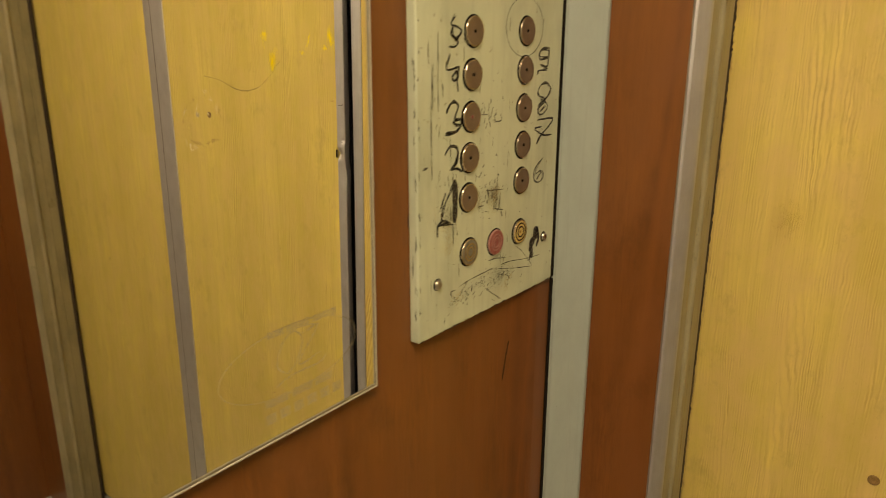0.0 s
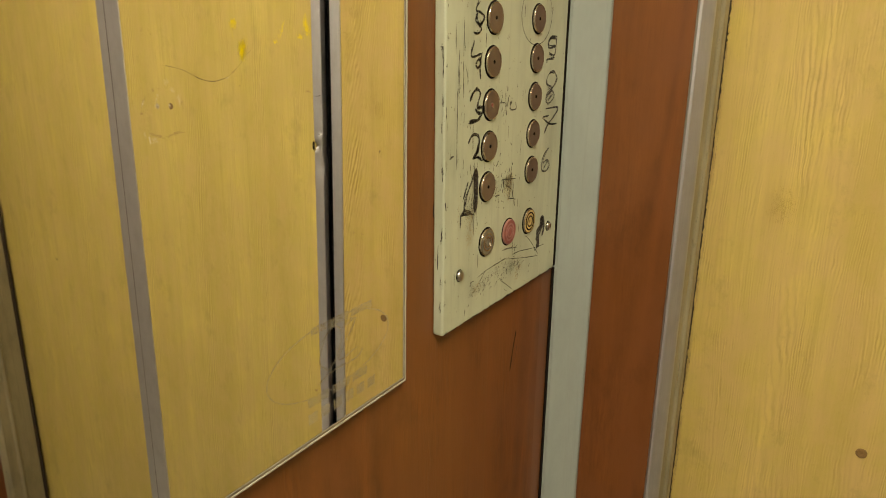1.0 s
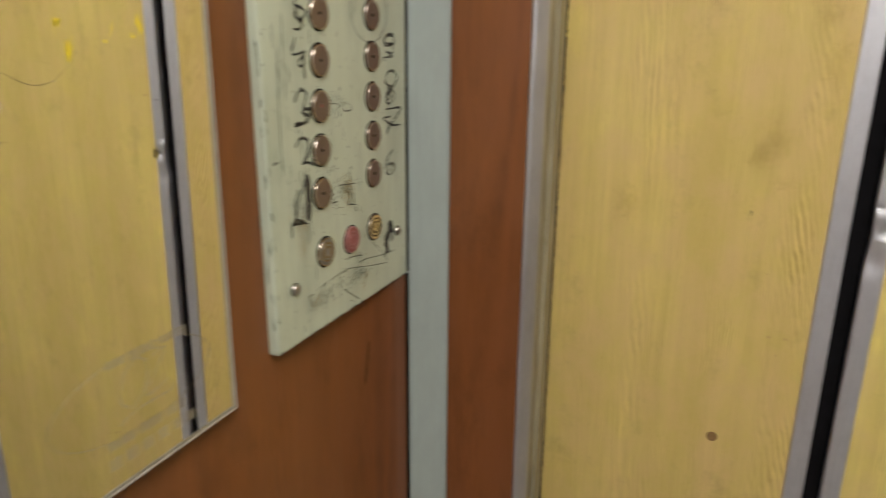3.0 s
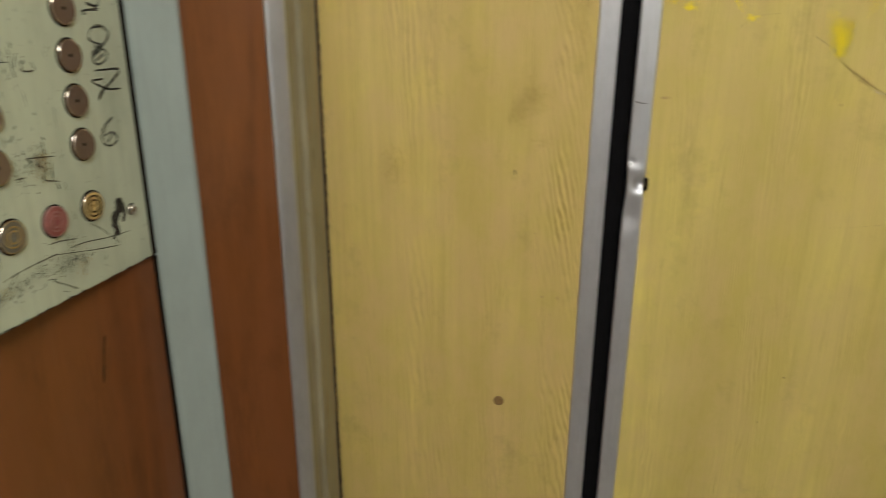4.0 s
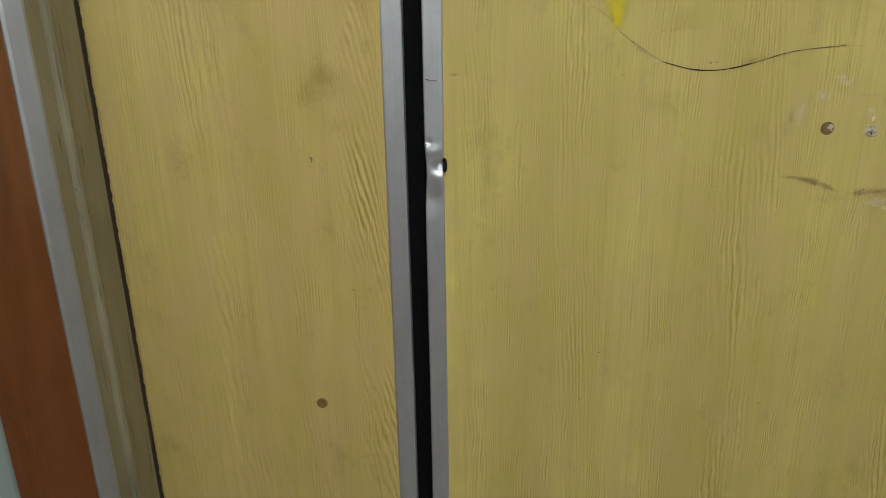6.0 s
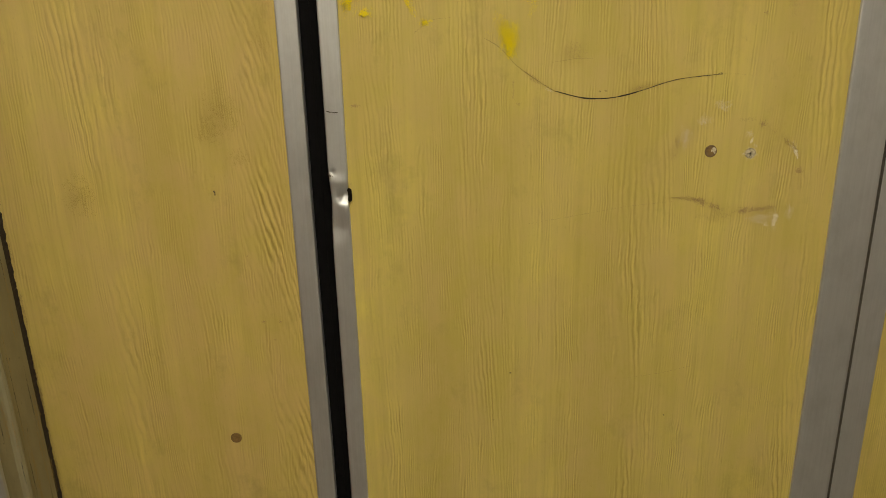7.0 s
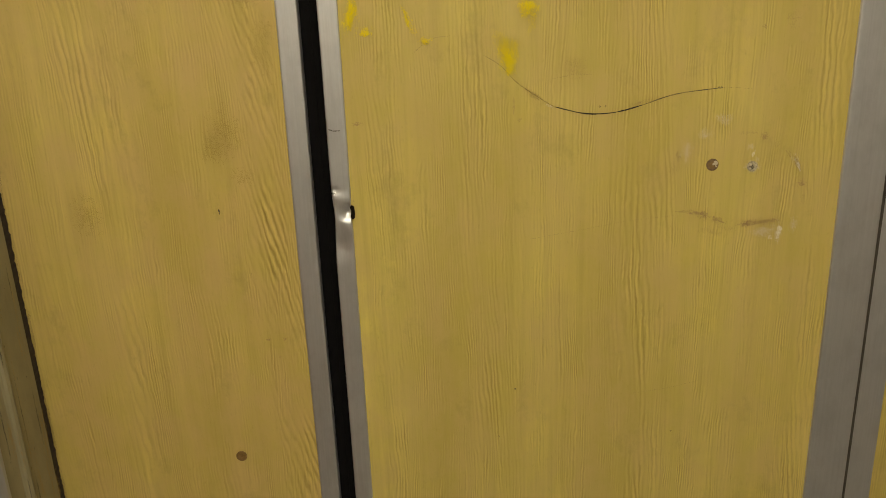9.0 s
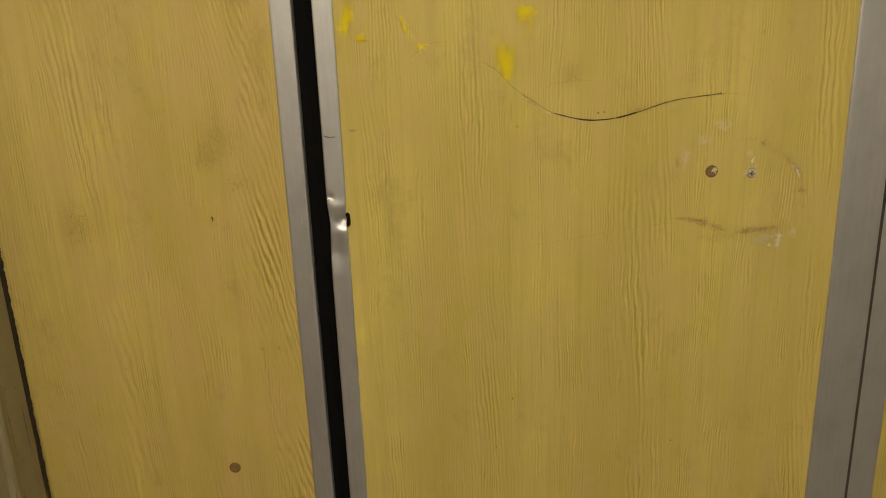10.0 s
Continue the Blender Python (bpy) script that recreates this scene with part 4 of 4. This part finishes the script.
for b, y, z, m in ((grey_button, -0.2792, 1.1010, RIM), (brass_button, -0.1970, 1.1022, HOLE), (red_button, -0.2382, 1.1008, RED_RIM)):
    for r in ((0.0084, 0.0050) if m is HOLE else (0.0075, 0.0045)):
        part("ring", lathe([(r + 0.0007, 0.0017), (r + 0.0006, 0.0025), (r - 0.0006, 0.0025), (r - 0.0007, 0.0017)], (PX, y, z), (1, 0, 0), 30), m, b)
for y, z in ((-0.3230, 1.0825), (-0.1500, 1.0870)):
    s = part("screw", lathe([(0.0046, 0.0), (0.0045, 0.0012), (0.0036, 0.0026), (0.0018, 0.0034), (0.0004, 0.0036)], (PX, y, z), (1, 0, 0), 22), STEEL, panel_thing, "round-headed steel screw", True)
    # same painted shadow ring under the screw head
    part("shadow_gap", lathe([(0.0053, 0.0001), (0.0052, 0.0003), (0.004, 0.0003)], (PX, y, z), (1, 0, 0), 22), HOLE, s)

# felt-pen floor numbers: strokes in millimetres from the plate's lower near corner
on_face = lambda u, v: Vector((PX + 0.0002, PY0 + u / 1000, PZ0 + v / 1000))
NUMBERS = {
    "5": [[(46, 262), (42, 255), (50, 253.5), (56, 250), (49.5, 245), (42, 247.5), (45, 252.5)], [(42, 251.5), (49.5, 243.5), (55, 250.5)], [(49.5, 244.5), (51, 241), (46, 237.5), (40, 238)]],
    "4": [[(41, 232), (37, 220.5), (53, 223)], [(53, 224), (50, 214.5), (52, 203)], [(43, 215), (48, 218), (51.5, 215), (46.5, 212), (43, 214.5)]],
    "3": [[(36, 187), (39.5, 192), (46.5, 195.5), (52, 192.5), (50, 186.5), (47.5, 180.5)], [(47.5, 180.5), (54.5, 181), (55, 175.5), (49, 171.5), (35, 171.5)], [(44.5, 180.5), (49, 176.5), (54, 176)]],
    "2": [[(34.5, 155), (39.5, 159.5), (49, 158.5), (52.5, 154), (49.5, 147), (42, 140.5)], [(42, 140.5), (50, 141.5), (58, 137)], [(51, 152), (48.5, 144), (43, 141.5)]],
    "1": [[(29, 97), (34.5, 111), (40.5, 122), (46, 131)], [(27, 96.5), (34.5, 98), (44.5, 94.5)], [(24.5, 95.5), (30.5, 100.5), (42, 96.5)], [(27.5, 108.5), (36, 123)], [(25, 97.5), (25, 87)]],
    "9": [[(193.5, 236), (181.5, 235), (176.5, 230.5), (178, 227), (192.5, 228)], [(194, 236.5), (192, 220), (179, 221.5)], [(173.5, 216), (192.5, 217)], [(174.5, 216), (174.5, 212.5)]],
    "8": [[(190, 189.5), (176.5, 194.5), (180, 202), (191, 204), (199.5, 199.5), (193.5, 191.5), (180.5, 185), (177.5, 178), (184.5, 175.5), (194.5, 180), (193, 185.5), (181, 189.5)], [(181, 177.5), (193, 184)], [(178, 181), (189, 186.5)]],
    "7": [[(178, 171), (205.5, 169.5), (196, 161), (183.5, 154.5), (177, 146.5)], [(172.5, 162), (188.5, 155.5), (206, 154)], [(172.5, 163.5), (186, 163)]],
    "6": [[(190, 132), (179.5, 126.5), (173.5, 117.5), (177, 111.5), (186.5, 110), (193.5, 114.5), (187, 120.5), (177, 118.5)], [(180, 113), (189, 119)]],
}
for n, (ch, wide, again, material) in enumerate((("5", 1.2, 3, MARKER), ("4", 1.7, 2, MARKER), ("3", 2.1, 2, MARKER), ("2", 2.0, 2, MARKER), ("1", 1.5, 3, MARKER),
                                                 ("9", 1.5, 3, PENCIL), ("8", 1.0, 3, PENCIL), ("7", 1.7, 2, MARKER), ("6", 1.0, 3, PENCIL))):
    number = None
    for rep in range(again):
        for m, stroke in enumerate(NUMBERS[ch]):
            jig = random.Random(97 * n + 13 * m + rep)
            pts = [(u + jig.gauss(0, 0.35) * (1 + rep), v + jig.gauss(0, 0.35) * (1 + rep)) for u, v in stroke]
            bm = ribbon(pts, wide * (1.0 if rep == 0 else 0.7), on_face, 0.35, 5, 31 * n + m)
            if number is None:
                number = part("floor_number", bm, material, panel_thing, "black felt-pen number " + ch)
            else:
                part("pen_stroke", bm, material, number)
# thick bar of the number one, with a run of ink below it
bar = part("pen_bar", ribbon([(47.5, 132.5), (48.5, 114), (47.5, 95)], 7.0, on_face, 0.12, 4, 34), MARKER, panel_thing, "thick black felt-pen bar")
for k, (u, v, d, wide) in enumerate(((46.3, 96, 20, 0.9), (50.0, 96, 9, 0.6), (44.5, 95, 6, 0.5), (45.5, 132, -7, 0.6), (49.8, 132, -5, 0.6))):
    part("ink_run", ribbon([(u, v), (u - 0.2, v - d * 0.5), (u, v - d)], wide, on_face, 0.4, 4, 60 + k), SCRATCH, bar)
ring = [(-0.206 + 0.0285 * math.sin(a), 1.2905 - 0.0255 * math.cos(a)) for a in np.linspace(-2.7, 2.9, 18)]
part("pen_ring", ribbon(ring, 0.0008, on_plate, 0.3, 3, 41), PENCIL, panel_thing, "thin pen ring round the top button")
# scribbles and scratches
SCRIBBLES = (
    (CRISP, 0.9, [[(83, 182.5), (94, 182)], [(95, 192), (96.5, 175)], [(101, 186.5), (98, 178)], [(104.5, 182.5), (105.5, 175.5), (115.5, 175.5), (114, 181)]]),
    (CRISP, 1.3, [[(93, 115.5), (121, 112.5)], [(95, 117.5), (99, 105.5)], [(101.5, 118.5), (105, 104)], [(110, 118), (109.5, 96.5)], [(116.5, 110), (114.5, 94)],
                    [(106, 97), (121.5, 93)], [(118, 93), (120, 87)], [(100, 110.5), (112.5, 104)]]),
    (SCRATCH, 0.9, [[(81, 103), (90.5, 102.5)], [(85.5, 105), (89.5, 96.5)]]),
    (CRISP, 0.6, [[(192, 33), (166.5, 35), (136.5, 39.5), (120, 40)], [(145, 53), (158.5, 43.5), (177, 26)], [(176.5, 24.5), (147, 30), (120.5, 36), (100, 40.5)]]),
    (SCRATCH, 0.9, [[(99.5, 49), (110.5, 48.5), (129, 45)], [(108, 40), (83, 39), (67.5, 38), (54, 36)], [(67.5, 38), (57.5, 30)], [(49, 34.5), (43.5, 34.5), (42, 31)], [(97.5, 21), (111.5, 12), (121, 5.5)]]),
)
for n, (material, wide, strokes) in enumerate(SCRIBBLES):
    for m, stroke in enumerate(strokes):
        part("pen_stroke", ribbon(stroke, wide, on_face, 0.5, 5, 200 + 17 * n + m), material, panel_thing)
check = part("check_mark", ribbon([(182, 65), (181.5, 55), (171, 47)], 8.4, on_face, 0.2, 5, 5), MARKER, panel_thing, "thick black angled pen mark")
part("pen_stroke", ribbon([(172, 47), (175.5, 39), (174, 33)], 7.0, on_face, 0.2, 4, 6), MARKER, check)
part("pen_stroke", ribbon([(184, 63), (188, 52), (184, 43)], 4.4, on_face, 0.25, 4, 7), MARKER, check)
rnd = random.Random(77)
for y, z, a, b, m in ((-0.240, 1.066, 0.020, 0.012, GRUB), (-0.285, 1.063, 0.020, 0.008, GRUB), (-0.305, 1.135, 0.012, 0.030, GRUB), (-0.247, 1.145, 0.012, 0.018, GRUB), (-0.225, 1.058, 0.012, 0.014, FAINT), (-0.310, 1.12, 0.010, 0.025, FAINT), (-0.248, 1.145, 0.014, 0.020, FAINT),
                      (-0.337, 1.183, 0.0026, 0.0012, SOOT), (-0.328, 1.24, 0.0010, 0.020, SOOT), (-0.325, 1.14, 0.0010, 0.03, FAINT), (-0.332, 1.27, 0.0012, 0.014, SOOT),
                      (-0.296, 1.063, 0.012, 0.008, FAINT), (-0.262, 1.068, 0.012, 0.007, RUB), (-0.236, 1.066, 0.010, 0.012, RUB), (-0.222, 1.062, 0.008, 0.014, RUB), (-0.300, 1.061, 0.013, 0.007, RUB), (-0.312, 1.135, 0.007, 0.016, RUB), (-0.248, 1.148, 0.010, 0.014, RUB), (-0.270, 1.146, 0.006, 0.014, RUB), (-0.150, 1.257, 0.0012, 0.0008, SOOT)):
    stain((PX + 0.0003, py(y), z), (a, b), m, panel_thing, "x", name="smudge")
def scrapes(count, cy, cz, sy, sz, longest, widest, seed, upright=False):
    """A scatter of short crisp scratches about a place on the plate."""
    r = random.Random(seed)
    strokes = []
    for k in range(count):
        y, z = r.gauss(cy, sy), r.gauss(cz, sz)
        a = r.gauss(math.pi / 2, 0.25) if upright else r.choice((r.uniform(0.2, 0.9), r.gauss(math.pi / 2, 0.2), r.uniform(0, 6.28)))
        d = r.uniform(0.15, 1.0) ** 2 * longest
        if PY0 + 0.004 < py(y) < PY1 - 0.004 and z > PZ0 + 0.004:
            strokes.append(ribbon([(y, z), (y + d * math.cos(a) * 0.5 + r.gauss(0, 0.0004), z + d * math.sin(a) * 0.5), (y + d * math.cos(a), z + d * math.sin(a))], r.uniform(0.4, 1.0) * widest, on_plate, 0.6, 2, k))
    tagged(part("scratch_patch", join(strokes), CRISP, panel_thing, "crisp black scratches"), kind="stuff")


scrapes(46, -0.245, 1.064, 0.015, 0.010, 0.007, 0.0008, 101)
scrapes(24, -0.290, 1.060, 0.012, 0.006, 0.007, 0.0008, 102)
scrapes(26, -0.248, 1.146, 0.007, 0.012, 0.008, 0.0011, 103, True)
scrapes(16, -0.307, 1.145, 0.008, 0.016, 0.012, 0.0009, 104, True)
scrapes(16, -0.266, 1.148, 0.004, 0.010, 0.007, 0.0012, 105)
scrapes(14, -0.318, 1.215, 0.006, 0.040, 0.014, 0.0007, 106, True)
scrapes(12, -0.245, 1.235, 0.012, 0.012, 0.006, 0.0009, 107, True)
scrapes(10, -0.205, 1.050, 0.014, 0.010, 0.005, 0.0009, 108)
scrapes(10, -0.262, 1.212, 0.006, 0.006, 0.010, 0.0010, 109, True)
scrapes(40, -0.240, 1.150, 0.050, 0.070, 0.003, 0.0007, 110)
for pts, wide in (([(-0.3270, 1.262), (-0.3285, 1.235), (-0.3290, 1.205), (-0.3285, 1.172)], 0.0008), ([(-0.3210, 1.285), (-0.3215, 1.255), (-0.3205, 1.225)], 0.0007),
                  ([(-0.3065, 1.205), (-0.3060, 1.180)], 0.0008)):
    part("scratch", ribbon(pts, wide, on_plate, 0.6, 6, 3), CRISP, panel_thing, "long thin scratch")
part("pen_stroke", ribbon([(-0.3385, 1.1815), (-0.3330, 1.1830)], 0.0022, on_plate, 0.3, 3, 9), CRISP, panel_thing)
# chipped creases along the folded near edge and the bottom edge
r = random.Random(404)
on_crease = lambda u, v: Vector((PX + 0.0004, u, v))
on_side = lambda u, v: Vector((u, PY0 - 0.0004, v))
on_sill = lambda u, v: Vector((PX + 0.0005, u, v))
for k in range(9):
    z, d = PZ0 + r.uniform(0.0, 0.30), r.uniform(0.001, 0.012)
    part("paint_chip", ribbon([(PY0 + 0.0016 + r.uniform(-0.0006, 0.0012), z), (PY0 + 0.0016 + r.uniform(-0.0006, 0.0012), z + d)], r.uniform(0.0004, 0.0011), on_crease, 0.7, 4, k), CRISP, panel_thing)
    z, d, x = PZ0 + r.uniform(0.0, 0.30), r.uniform(0.004, 0.022), r.choice((0.0012, 0.0050, 0.0078, 0.0082)) + r.uniform(-0.0008, 0.0008)
    part("paint_chip", ribbon([(x, z), (x + r.uniform(-0.0008, 0.0008), z + d)], r.uniform(0.0004, 0.0010), on_side, 0.7, 4, k), CRISP, panel_thing)
for k in range(22):
    y, d = r.uniform(PY0, PY1 - 0.01), r.uniform(0.002, 0.010)
    part("paint_chip", ribbon([(y, PZ0 + 0.0016 + r.uniform(-0.0006, 0.0008)), (y + d, PZ0 + 0.0016)], r.uniform(0.0004, 0.0012), on_sill, 0.7, 4, k), CRISP, panel_thing)
# upright scrape lines near the left column
lines = []
for k in range(34):
    y, z = rnd.choice((rnd.uniform(-0.338, -0.298), rnd.uniform(-0.272, -0.215), rnd.uniform(-0.300, -0.262))), rnd.uniform(1.07, 1.29)
    h = rnd.uniform(0.001, 0.014)
    lines.append(ribbon([(y, z), (y + rnd.uniform(-0.0008, 0.0008), z + h)], rnd.uniform(0.0004, 0.0009), on_plate, 0.5, 2, k))
tagged(part("scratch_patch", join(lines), SCRATCH, panel_thing, "fine dark scratches"), kind="stuff")

# ---- marks on the brown wall and the post ----
part("joint_filler", box(-0.01, 0.0086, -0.1262, -0.1216, 0.0, 1.034), HOLE, wall_west, "dark joint beside the post")
on_wall = lambda u, v: Vector((0.0005 + 0.0066 * (u + 0.25) / 0.10, u, v))
part("scratch", ribbon([(-0.1995, 0.987), (-0.2030, 0.974), (-0.2052, 0.964), (-0.2090, 0.945)], 0.0019, on_wall, 0.5, seed=61), CRACK, wall_west, "black scratch")
part("scratch", ribbon([(-0.196, 0.975), (-0.199, 0.955)], 0.0006, on_wall, 0.5, seed=62), SCRATCH, wall_west)

# ---- lamp in the ceiling ----
lamp = thing("ceiling_light", "square lit ceiling lamp panel with a white frame", "ceiling light")
part("diffuser", box(LAMP_X - LAMP_W / 2, LAMP_X + LAMP_W / 2, LAMP_Y - LAMP_D / 2, LAMP_Y + LAMP_D / 2, TOP - 0.018, TOP - 0.002), DIFFUSER, lamp, "glowing white diffuser")
for x0, x1, y0, y1 in ((-1, 1, -1, -0.92), (-1, 1, 0.92, 1), (-1, -0.92, -0.92, 0.92), (0.92, 1, -0.92, 0.92)):
    k = 0.56
    part("frame", box(LAMP_X + x0 * LAMP_W * k, LAMP_X + x1 * LAMP_W * k, LAMP_Y + y0 * LAMP_D * k, LAMP_Y + y1 * LAMP_D * k, TOP - 0.025, TOP, 0.002), FRAME_MAT, lamp)
